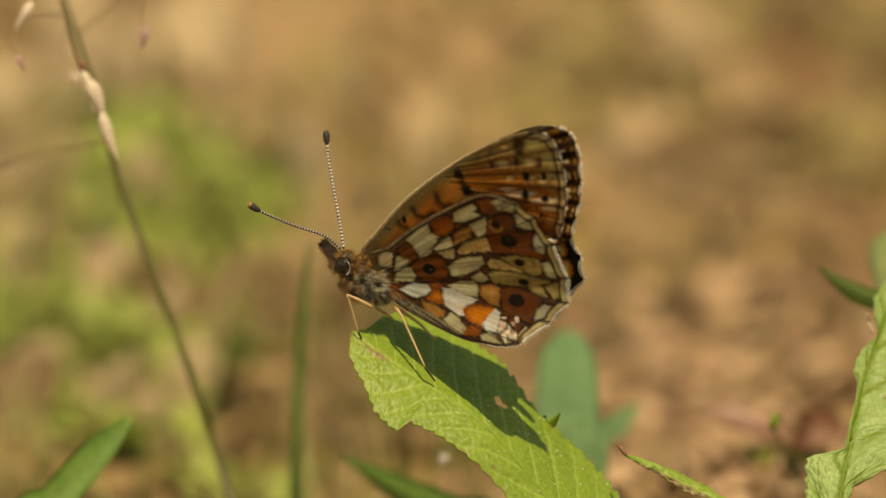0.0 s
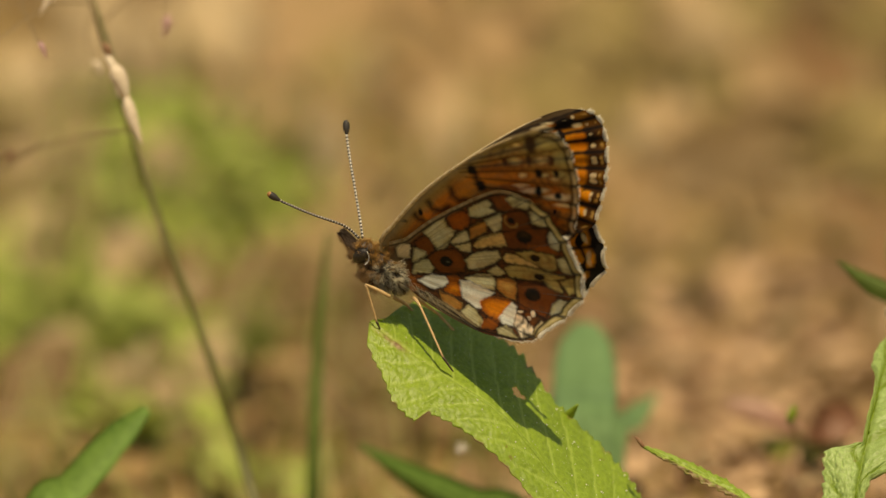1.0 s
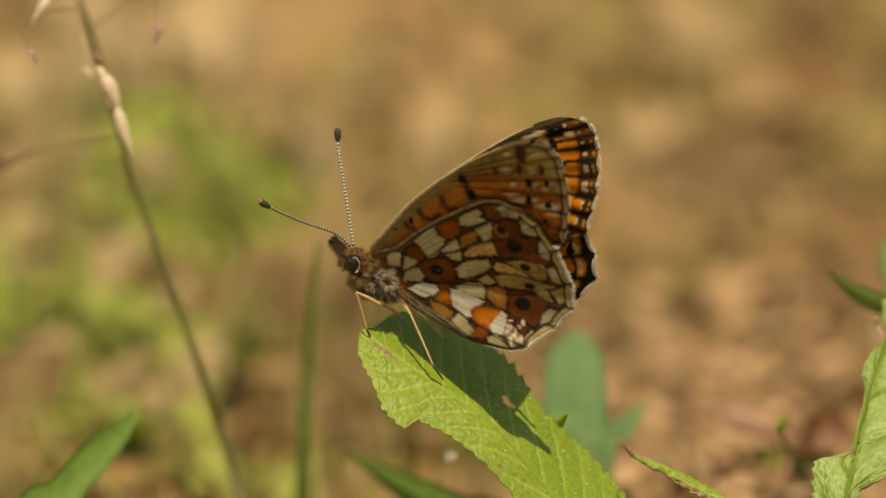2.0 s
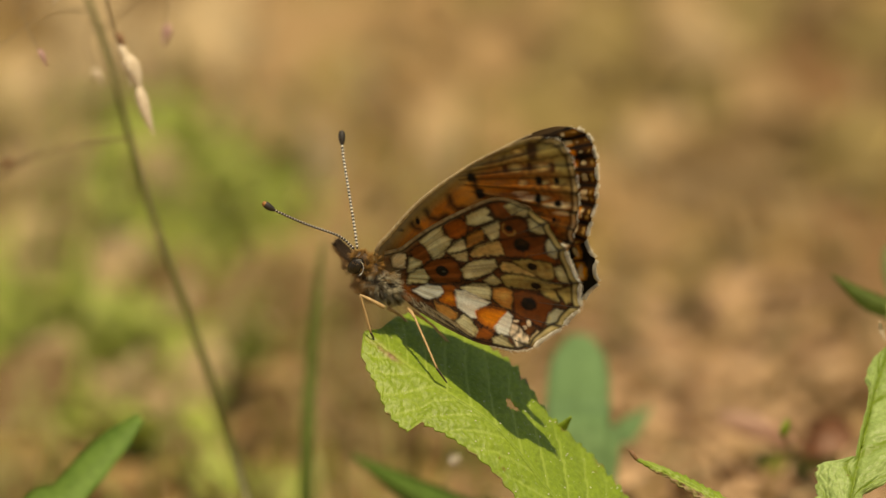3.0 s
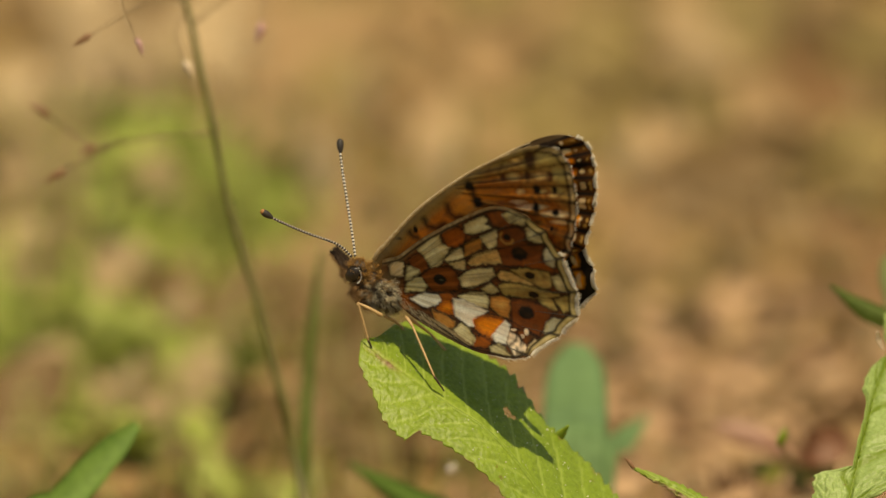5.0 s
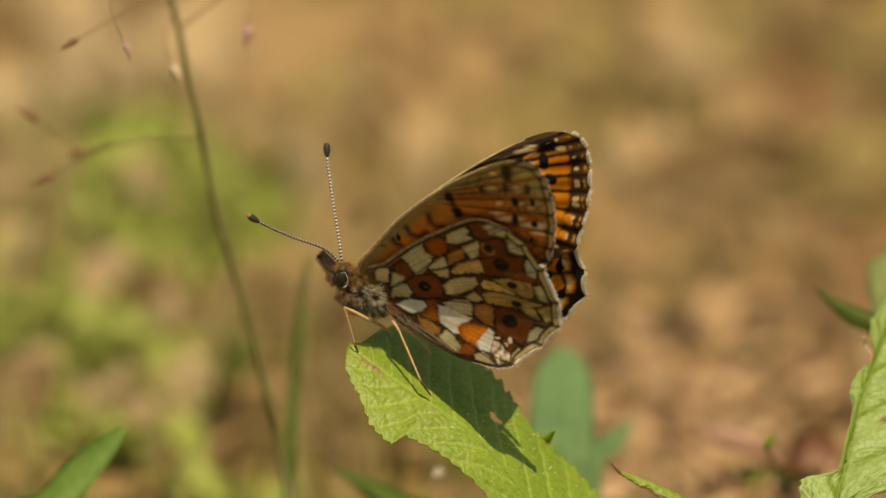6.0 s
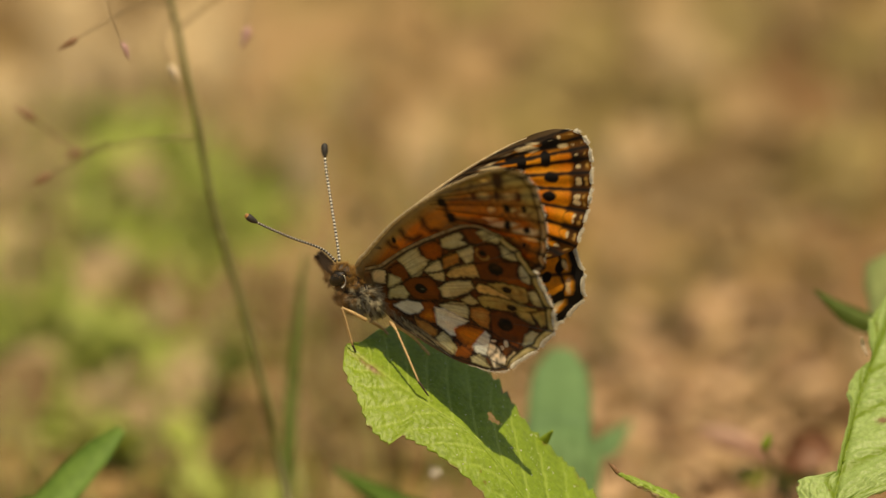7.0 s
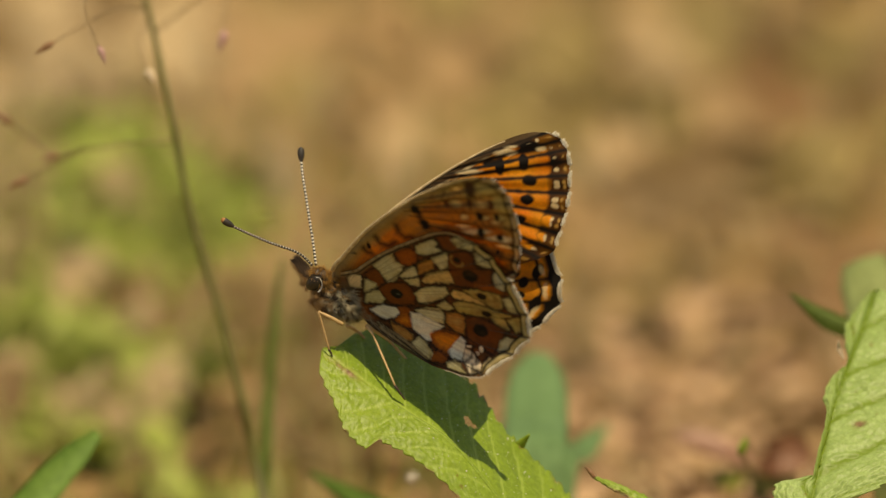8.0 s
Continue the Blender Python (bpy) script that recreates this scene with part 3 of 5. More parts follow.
# ---------------------------------------------------------------- plants
def main_leaf():
    """The toothed leaf on which the insect sits."""
    t = thing("bramble_leaf", pose(0, 0, 0), "bright green toothed bramble leaf with glossy hairs under the butterfly", "leaf", "sharp toothed leaves")
    mid = [(13.77, -11.72, 26.57), (11.71, -10.94, 28.72), (8.06, -9.07, 32.40), (3.48, -6.75, 37.30), (-0.87, -5.28, 39.88), (-4.31, -3.81, 41.87), (-7.44, -2.31, 43.66)]

    # half widths from the stalk to the tip: the far half is whole, the near one is torn behind its broad tip
    far = ((0.0, 0.3), (0.05, 0.86), (0.17, 1.05), (0.27, 1.10), (0.33, 1.06), (0.40, 0.93), (0.46, 0.92), (0.54, 1.09), (0.66, 1.17), (0.75, 1.13), (0.83, 1.03), (0.91, 0.86), (0.945, 0.60), (0.965, 0.22), (1.0, 0.03))
    near = ((0.0, 0.4), (0.08, 1.02), (0.17, 0.91), (0.29, 0.76), (0.40, 0.69), (0.47, 0.72), (0.58, 0.79), (0.675, 0.84), (0.70, 1.17), (0.75, 1.15), (0.79, 1.08), (0.84, 0.88), (0.88, 0.70), (0.93, 0.58), (0.97, 0.42), (1.0, 0.03))

    def width(u, s):
        return (1.11 if s > 0 else 1.04) * float(np.interp(u, *zip(*(far if s > 0 else near))))

    blade, c = broad_leaf(t, mid, (2.3, 7.0, 1.1), (-2.1, -3.7, -2.1), width, LEAF, teeth=30, tooth=0.11, ribs=13, relief=0.12, nu=230, nv=26, seed=3, thick=0.07,
                          edge_noise=0.05, dry=lambda u, k: math.exp(-((u - 0.90) / 0.06) ** 2 - ((k + 0.07) / 0.07) ** 2) * 1.1, holes=((0.505, 0.54, 0.014, 0.085), (0.490, 0.55, 0.010, 0.05)))
    part("midrib", tube([q - np.array((0, 0, 0.20)) for q in c[:190:12]], [0.30, 0.22, 0.10], 8, 60), LEAF, t, "pale green midrib")
    part("petiole", tube([mid[0], (17, -14.5, 16), (21, -15, -1.0)], [0.42, 0.55, 0.7], 8, 20), CULM, t, "thin green leaf stalk")
    part("curled_tooth", strap([(8.2, -1.2, 34.2), (8.9, -1.3, 35.2), (9.6, -1.35, 36.2)], [0.75, 0.5, 0.05], (0.9, 0.2, 0.3), 14), LEAF, t, "yellowish leaf tooth curled aside")
    rng = np.random.default_rng(8)
    roots, dirs, lens, drops = [], [], [], []
    for k in range(1100):
        i, q = int(rng.uniform(4, 222)), rng.uniform(-0.97, 0.97)
        v = blade.data.vertices[i * 53 + int((q + 1) * 26)].co / MM
        if k < 500:
            roots.append(v)
            dirs.append(Vector((0, -0.15, 0.9)) + Vector(rng.normal(0, 0.5, 3)))
            lens.append(rng.uniform(0.06, 0.18))
        elif rng.uniform(0, 1) < math.exp(-(max(0.0, i / 230 - 0.32) / 0.22) ** 2) * (0.25 if q < -0.25 else 0.55):
            size = rng.uniform(0.025, 0.075)
            drops.append(blob(v + Vector((0, 0, size * 0.7)), (size, size, size * 0.8), None, 5, 7))
    part("leaf_hairs", hairs(roots, dirs, lens, 0.013, rng), DEW, t, "fine shiny hairs")
    tagged(part("dew", merge(drops), DEW, t, "tiny glistening dew drops"), kind="stuff")
    return t


def side_leaf():
    t = thing("bramble_leaf", pose(0, 0, 0), "pale green toothed bramble leaf with dark veins and brown edge", "leaf", "sharp toothed leaves")
    mid = [(31.63, -13.34, 30.90), (32.30, -10.15, 33.81), (33.20, -6.02, 36.38), (34.30, -0.95, 38.62), (35.42, 2.96, 40.60), (36.85, 7.90, 42.47), (38.05, 11.83, 44.50)]
    narrow = ((0, 0), (0.05, 1.5), (0.16, 1.9), (0.225, 2.0), (0.25, 1.2), (0.27, 0.16), (0.355, 0.24), (0.44, 0.20), (0.50, 0.32), (0.54, 0.66), (0.60, 0.68), (0.645, 0.55), (0.69, 0.10), (0.72, 0.12), (0.77, 0.55), (0.84, 0.9), (0.95, 0.5), (1, 0.02))
    broad = ((0, 0.02), (0.14, 0.12), (0.18, 0.34), (0.22, 0.62), (0.28, 1.0), (0.70, 1.0), (0.9, 0.7), (1, 0.02))

    def width(u, s):
        return float(np.interp(u, *zip(*(narrow if s > 0 else broad))))

    broad_leaf(t, mid, (-1.7, 0.5, 0.1), (9.6, 1.2, 0.9), width, LEAF_PALE, teeth=23, tooth=0.16, ribs=5.4, relief=0.36, nu=190, nv=34, seed=12, vein_width=0.21, edge_noise=0.10, thick=0.08, first=0.5,
               dry=lambda u, k: 1.3 * math.exp(-((u - 0.433) / 0.012) ** 2 - ((k + 0.28) / 0.05) ** 2))
    part("dry_scale", strap([(34.75, 4.6, 42.7), (34.9, 4.9, 41.9), (35.3, 4.8, 41.0)], [0.05, 0.22, 0.08], (0.9, 0.3, 0.2), 12), SPIKE_PALE, t, "pale papery scale on the leaf edge")
    part("petiole", tube([mid[0], (30, -7.5, 16), (28, -6, 1.0)], [0.35, 0.5, 0.6], 8, 20), CULM, t, "thin green leaf stalk")


def edge_leaf():
    t = thing("bramble_leaf", pose(0, 0, 0), "narrow leaf tip with browned and nibbled edge", "leaf", "sharp toothed leaves")
    mid = [(25.04, -8.53, 29.48), (22.75, -7.98, 30.99), (20.01, -7.11, 32.23), (17.26, -6.36, 33.41), (14.88, -5.73, 34.25)]
    width = lambda u, s: (0.42 if s > 0 else 0.62) * min(1.0, 0.5 + u) * min(1.0, max(0.0, (1.002 - u) / 0.5)) ** 0.6
    broad_leaf(t, mid, (0.55, 3.2, 0.35), (-0.5, -1.0, -0.85), width, LEAF, teeth=17, tooth=0.45, ribs=8, relief=0.16, nu=110, nv=12, seed=21, thick=0.06, edge_noise=0.3, dry=lambda u, k: max(0.0, min(1.0, (-k - 0.16) / 0.1)))
    part("browned_tip", tube([mid[4], (14.51, -5.56, 34.73), (14.15, -4.98, 34.85)], [0.16, 0.2, 0.05], 6, 10), SPIKE, t, "shrivelled brown tip")
    part("petiole", tube([mid[0], (28, -10.5, 17), (28, -8, 1.0)], [0.3, 0.45, 0.55], 8, 20), CULM, t, "thin green leaf stalk")


main_leaf()
side_leaf()
edge_leaf()


def blade_plant(name, points, widths, across, mat, label, category, group="", fold=0.25):
    t = thing(name, pose(0, 0, 0), label, category, group)
    part("blade", strap(points, widths, across, fold=fold), mat, t)
    part("midrib", tube([(x, y, z - 0.05) for x, y, z in points], [0.22, 0.18, 0.05], 6, 30), mat, t)


blade_plant("lance_leaf", [(10.71, 16.91, -1.00), (10.46, 24.21, 22.95), (10.57, 34.42, 24.68), (10.78, 44.60, 26.34)], [1.4, 1.9, 2.3, 2.55, 2.7, 2.75, 2.75, 2.7, 2.6, 2.2, 0.9], (1, 0.1, 0), LEAF_BLUE,
            "broad bluish-green upright lance-shaped leaf", "leaf", "smooth green leaves", 0.12)
blade_plant("lance_leaf", [(12.25, 24.43, -1.00), (12.83, 31.50, 19.60), (14.86, 38.01, 19.94), (17.02, 44.33, 19.76)], [0.8, 1.3, 1.2, 0.9, 0.15], (0.77, -0.3, -0.6), LEAF_BLUE,
            "small bluish-green leaf leaning beside a larger one", "leaf", "smooth green leaves", 0.12)
blade_plant("lance_leaf", [(-36.82, 7.25, -1.00), (-35.46, 7.68, 21.55), (-32.25, 9.70, 24.18), (-29.15, 12.82, 26.90), (-26.25, 15.72, 29.05)], [0.4, 0.8, 1.3, 1.45, 1.45, 1.2, 0.45], (-0.6, 0.4, 0.7), LEAF_DARK,
            "pointed deep green leaf rising from the ground", "leaf", "smooth green leaves", 0.25)
blade_plant("lance_leaf", [(10.24, 15.37, -1.00), (5.74, 16.86, 17.39), (0.76, 19.49, 18.75), (-4.01, 23.13, 19.98), (-8.72, 26.91, 21.59)], [0.6, 1.4, 1.9, 1.7, 1.1, 0.1], (0.5, -0.2, 0.85), LEAF_DARK,
            "pointed dark green leaf in the shade below", "leaf", "smooth green leaves", 0.35)
blade_plant("grass_blade", [(-12.4, 31.0, -1.00), (-12.5, 31.2, 16.1), (-12.24, 37.0, 26.3), (-11.5, 41.5, 35.7)], [0.62, 0.6, 0.54, 0.42, 0.15], (1, 0.3, 0), GRASS,
            "narrow upright dark green grass blade", "grass blade", "", 0.3)
blade_plant("lance_leaf", [(40.29, 13.66, -1.00), (39.63, 17.46, 33.65), (38.78, 22.83, 36.70), (38.6, 27.72, 38.44), (37.8, 32.46, 39.9)], [0.8, 1.1, 1.6, 2.2, 2.5, 2.6, 2.6, 2.6, 1.9], (1, -0.3, 0.25), LEAF_PALE2,
            "soft green leaf standing behind the pale leaf", "leaf", "smooth green leaves", 0.2)
blade_plant("lance_leaf", [(42.75, 14.88, -1.00), (40.86, 18.11, 35.43), (37.56, 19.00, 37.86), (34.49, 19.43, 39.06), (31.37, 21.08, 40.67)], [0.4, 0.6, 0.9, 0.85, 0.1], (0.4, 0.4, 0.8), GRASS,
            "small deep green leaf pointing sideways", "leaf", "smooth green leaves", 0.3)


dry = np.random.default_rng(91)
for x, y, h in ((-28, 139, 10), (-27, 141, 8), (-13, 146, 11), (-12, 149, 9), (-22, 186, 9), (-33, 178, 10), (-40, 165, 9), (-38, 185, 8), (-9, 180, 8), (-26, 112, 6), (-20, 96, 6), (-31, 92, 7), (-2, 160, 7), (18, 158, 7), (24, 186, 8)):
    lean, w = dry.uniform(-2.5, 2.5), dry.uniform(1.0, 1.7)
    z = relief(x, y)
    blade_plant("dry_blade", [(x, y, z - 0.5), (x + 0.3 * lean, y + 0.3, z + 0.5 * h), (x + lean, y + 1.5, z + h)], [0.6 * w, w, 0.9 * w, 0.15 * w], (1, dry.uniform(-0.4, 0.4), 0), DRY_BLADE,
                "broad pale withered grass blade standing in the litter", "dry grass", "withered blades")


def red_shoot():
    """A young shoot with reddish leaves."""
    t = thing("red_shoot", pose(0, 0, 0), "young shoot with reddish-pink leaves and dark stem", "shoot")
    part("stem", tube([(30.2, 48.2, -1.0), (30.4, 46.2, 11.4), (30.2, 46.2, 14.9)], [1.25, 1.15, 0.75], 8, 16), STALK_DARK, t, "dark olive-brown stem")
    part("leaf", strap([(29.9, 46.2, 15.3), (27.5, 45.2, 17.3), (25.2, 45.7, 18.0), (22.8, 46.2, 18.5)], [0.4, 1.0, 1.1, 0.2], (0.15, 0.6, 0.8), 24), PINK_LEAF, t, "pinkish young leaf")
    part("leaf", strap([(30.3, 46.2, 15.0), (31.7, 45.2, 16.4), (33.2, 45.7, 16.9), (34.8, 46.2, 16.5)], [0.6, 1.8, 1.9, 0.4], (0.1, 0.6, 0.8), 24), RED_LEAF, t, "reddish young leaf")
    part("leaf", strap([(29.4, 46.2, 14.9), (27.8, 45.2, 14.4), (26.5, 45.7, 14.1), (25.4, 46.2, 13.4)], [0.3, 1.3, 1.4, 0.3], (0.2, 0.5, 0.8), 20), OLIVE_LEAF, t, "small olive-green leaf")
    part("leaf", strap([(30.4, 45.2, 14.2), (31.5, 44.7, 14.7), (32.7, 44.7, 14.5), (33.8, 45.2, 15.0)], [0.4, 0.8, 0.8, 0.15], (0.2, 0.5, 0.8), 20), OLIVE_LEAF, t, "small olive-green leaf")
    bud = part("bud_stalk", tube([(30.1, 46.2, 14.7), (28.9, 32.4, 20.7), (27.5, 16.7, 28.0)], [0.25, 0.15, 0.10], 6, 20), OLIVE_LEAF, t)
    part("bud", spindle((27.4, 16.7, 27.7), (27.9, 16.7, 29.6), 0.40, 0.1), LEAF, bud, "yellow-green bud")


red_shoot()

fluff = np.random.default_rng(31)
fl = thing("seed_fluff", pose(0.00009, 0.01469, 0.02603), "white fluffy seed caught on the dark leaf", "seed")
part("seed", spindle((-0.5, 0, -0.3), (0.5, 0, 0.2), 0.3), FLUFF, fl)
part("hairs", hairs([(0, 0, 0)] * 160, fluff.normal(0, 1, (160, 3)), fluff.uniform(0.3, 0.9, 160), 0.025, fluff), FLUFF, fl)


# a flowering grass: its culm, thin side branches and husks
STEM_BASE = (-5.40, -5.50, 0.00)


def flowering_grass():
    o = np.array(STEM_BASE)
    t = thing("flowering_grass", pose(*[v * MM for v in STEM_BASE]), "tall thin flowering grass stem with small purple-brown spikelets", "grass")
    R = lambda *q: tuple(np.array(q) - o)
    culm = [(0, 0, -1), R(*(-12.80, 22.09, 20.05)), R(*(-14.87, 25.05, 28.18)), R(*(-16.40, 27.00, 33.53)), R(*(-18.43, 29.27, 39.78)), R(*(-19.95, 31.06, 44.69)), R(*(-21.78, 33.98, 52.73)), R(*(-23.58, 36.42, 59.43)), R(*(-25.60, 38.69, 65.67)), R(*(-28.00, 40.64, 71.01))]
    part("culm", tube(culm, [0.42, 0.40, 0.37, 0.34, 0.30, 0.26, 0.22, 0.18], 8, 60), CULM, t, "olive-green culm")
    part("node", blob(R(*(-18.78, 29.67, 40.89)), (0.42, 0.42, 0.5)), CULM, t)
    branches = (
        [R(*(-21.23, 32.65, 49.06)), R(*(-26.44, 31.54, 48.94)), R(*(-31.41, 33.04, 47.21))],
        [R(*(-28.58, 31.45, 48.68)), R(*(-32.44, 32.66, 46.16)), R(*(-34.18, 26.65, 47.19))],
        [R(*(-31.26, 33.07, 47.30)), R(*(-34.17, 33.79, 49.28)), R(*(-35.71, 28.58, 52.52))],
        [R(*(-23.58, 36.42, 59.43)), R(*(-26.57, 25.93, 62.77)), R(*(-31.89, 18.14, 61.83))],
        [R(*(-24.33, 37.23, 61.66)), R(*(-28.56, 26.28, 63.71)), R(*(-27.03, 18.14, 61.83))],
        [R(*(-23.06, 35.77, 57.64)), R(*(-17.39, 36.16, 61.64)), R(*(-17.05, 31.07, 59.34))],
        [R(*(-23.47, 36.26, 58.98)), R(*(-24.21, 34.49, 57.04)), R(*(-23.25, 29.86, 56.02))])
    for b in branches:
        part("branch", tube(b, [0.10, 0.08, 0.06], 6, 18), STALK, t)
    ends = (((-30.79, 33.11, 47.40), (-32.36, 32.94, 46.93)), ((-33.15, 26.81, 47.65), (-35.12, 26.41, 46.55)), ((-34.55, 28.28, 51.69), (-36.57, 28.71, 52.86)), ((-30.73, 18.40, 62.55), (-32.44, 18.01, 61.47)),
            ((-27.13, 18.33, 62.35), (-26.54, 17.76, 60.78)), ((-16.96, 31.16, 59.61), (-17.49, 30.48, 57.72)), ((-23.54, 29.99, 56.37), (-22.75, 29.47, 54.96)))
    sizes = ((0.36, SPIKE), (0.34, SPIKE), (0.34, SPIKE), (0.30, SPIKE), (0.27, SPIKE_PINK), (0.40, SPIKE_PINK), (0.34, SPIKE_PALE))
    for (p0, p1), (w, mat) in zip(ends, sizes):
        part("spikelet", spindle(R(*p0), R(*p1), w, 0.08), mat, t)
    return t


def drooping_spike(parent):
    """A pale, hanging side branch of the same grass."""
    o = np.array(STEM_BASE)
    R = lambda *q: tuple(np.array(q) - o)
    top = R(*(-32.04, 22.42, 64.82))
    L = lambda *q: tuple(np.array(R(*q)) - np.array(top))
    h = part("drooping_branch", tube([(0, 0, 0), L(*(-30.72, 20.74, 60.20)), L(*(-30.07, 20.26, 58.88))], [0.14, 0.16, 0.12], 6, 14), STALK, parent, "pale drooping side branch")
    part("spikelet", spindle(L(*(-29.85, 20.15, 58.4)), L(*(-28.30, 18.85, 54.9)), 0.72, 0.1), SPIKE_PALE, h)
    part("spikelet", spindle(L(*(-28.66, 19.22, 56.01)), L(*(-27.17, 17.68, 51.79)), 0.55, -0.1), SPIKE_PALE, h)
    part("spikelet", spindle(L(*(-34.28, 22.26, 64.38)), L(*(-35.88, 21.33, 61.82)), 0.45, 0.1), SPIKE_PALE, h)
    part("spikelet", spindle(L(*(-30.5, 20.6, 59.9)), L(*(-29.9, 20.1, 58.2)), 0.36, 0.1), SPIKE, h)
    part("spikelet", spindle(L(*(-29.8, 20.3, 58.2)), L(*(-27.6, 18.6, 54.3)), 0.42, -0.2), SPIKE_PALE, h)
    part("spikelet", spindle(L(*(-30.5, 20.6, 59.3)), L(*(-29.2, 18.9, 55.4)), 0.40, 0.3), SPIKE_PALE, h)
    part("stalk", tube([(0, 0, 0), L(*(-33.21, 22.74, 65.70)), L(*(-34.38, 22.18, 64.16))], [0.12, 0.1, 0.08], 6, 10), STALK, h)
    return h, top


grass_ob = flowering_grass()
droop_ob, droop_top = drooping_spike(grass_ob)


# ---------------------------------------------------------------- the butterfly
# Local axes: x to the rear along the wing hinge, z to the back, -y to its left side.
FLY_AT = Matrix(((0.86155, 0.31458, 0.39846, -0.00592),
                 (-0.27119, 0.94869, -0.16262, -0.00069),
                 (-0.42918, 0.03204, 0.90265, 0.04810),
                 (0.00000, 0.00000, 0.00000, 1.00000)))

TONE = {
    "pale": (0.70, 0.69, 0.43, 0.6), "silver": (0.88, 0.91, 0.80, 1.0), "pearl": (0.60, 0.66, 0.54, 0.7), "straw": (0.80, 0.60, 0.24, 0.3),
    "tan": (0.56, 0.33, 0.09, 0.2), "sand": (0.86, 0.70, 0.42, 0.3), "olive": (0.52, 0.42, 0.145, 0.25), "grey": (0.34, 0.265, 0.145, 0.05),
    "flame": (0.92, 0.36, 0.030, 0.1), "orange": (0.66, 0.25, 0.032, 0.1), "ember": (0.46, 0.125, 0.016, 0.05), "rust": (0.27, 0.078, 0.015, 0.0),
    "wine": (0.18, 0.052, 0.013, 0.0), "blaze": (0.84, 0.235, 0.018, 0.1), "copper_glint": (0.97, 0.82, 0.60, 1.0), "brown": (0.085, 0.042, 0.018, 0.0), "ink": (0.012, 0.009, 0.007, 0.0),
}

# outlines: angle from the hinge (degrees) and distance from the wing base (mm)
FORE = ((141, 1.4), (117, 2.9), (107.5, 3.5), (96, 5.5), (87.3, 8.9), (81.9, 12.0), (78.1, 14.9), (75, 17.6), (72.8, 19.4), (70.6, 20.6), (67.8, 21.6), (65, 21.8),
        (62, 21.5), (59.3, 21.0), (56, 20.4), (52.5, 19.7), (49, 18.9), (45.5, 18.1), (42, 17.3), (40, 14.0), (38, 9.0), (34, 2.0))
HIND = ((107, 2.4), (98, 2.7), (86, 3.4), (81, 4.7), (76.4, 6.9), (72.8, 9.2), (70.1, 11.5), (67.4, 13.6), (62.6, 15.2), (56, 16.3), (49.5, 16.9), (42.6, 17.2),
        (35.7, 17.5), (31, 17.6), (26.6, 17.3), (20.8, 16.05), (13.8, 14.6), (7.3, 13.2), (3.1, 11.1), (0, 9.3), (-3.5, 7.4), (-7, 5.4), (-12, 3.3))

# pigment cells of the hindwing's underside: a tone and its corners (mm along and off the hinge), row by row from the front edge
HIND_BASE = (
    ("sand", ((0.1, 2.1), (0.2, 2.8), (0.9, 3.1), (1.3, 2), (0.5, 1.5))),
    ("rust", ((1.3, 3.7), (1.5, 4.2), (1.8, 4.7), (2.5, 4.5), (2.8, 3.9), (2.7, 3.3), (1.6, 3.4))),
    ("pale", ((1.7, 2.1), (1.4, 3.1), (2.3, 3.3), (2.5, 3.1), (1.8, 1.8))),
    ("pale", ((1.5, 5), (2.1, 6.7), (2.5, 7.3), (3, 6.7), (3.7, 6.9), (3.6, 4.9), (3.2, 4.3), (2.2, 4.9))),
    ("ember", ((2.8, 7.6), (3, 8.4), (3.6, 9), (4.2, 9), (4.5, 8.1), (4.2, 7.4), (3.5, 7))),
    ("pale", ((4, 9.7), (5, 11.3), (5.4, 11.2), (5.3, 10.7), (5.9, 10.8), (4.9, 9.4), (4.3, 9.1))),
    ("rust", ((5.2, 11.8), (6.1, 12.6), (6.6, 12.2), (7.4, 12.3), (7, 11.6), (6.2, 11.2))),
)
HIND_FRONT = (
    ("pale", ((6.4, 12.5), (6.8, 13.2), (7.6, 13.4), (8.7, 13.4), (8.1, 12.7), (7.2, 12.3))),
    ("pale", ((3.9, 5.7), (4.1, 6.7), (4.5, 7.4), (5.1, 6.9), (4.6, 6.2), (4.1, 5.6))),
    ("pale", ((4.4, 5.6), (4.8, 6.1), (5.3, 6.6), (5.6, 5.9), (4.9, 5.5))),
    ("tan", ((4.8, 7.9), (5.2, 8.9), (5.7, 9.3), (6, 8.5), (5.5, 7.7), (5.2, 7.1))),
    ("pale", ((5.6, 9.5), (6.5, 10.9), (7, 9.6), (6.6, 9), (6, 9.2))),
    ("straw", ((5.7, 6.6), (5.8, 7.5), (6.6, 8.6), (7.4, 9.4), (8, 8.4), (5.9, 6.6))),
    ("wine", ((7.3, 9.4), (6.7, 10.8), (7.1, 11.5), (8, 12.2), (8.6, 12), (8.8, 11.4), (9.5, 11.3), (10.3, 12), (10.7, 10.8), (11.8, 10.7), (8.3, 8.4))),
)
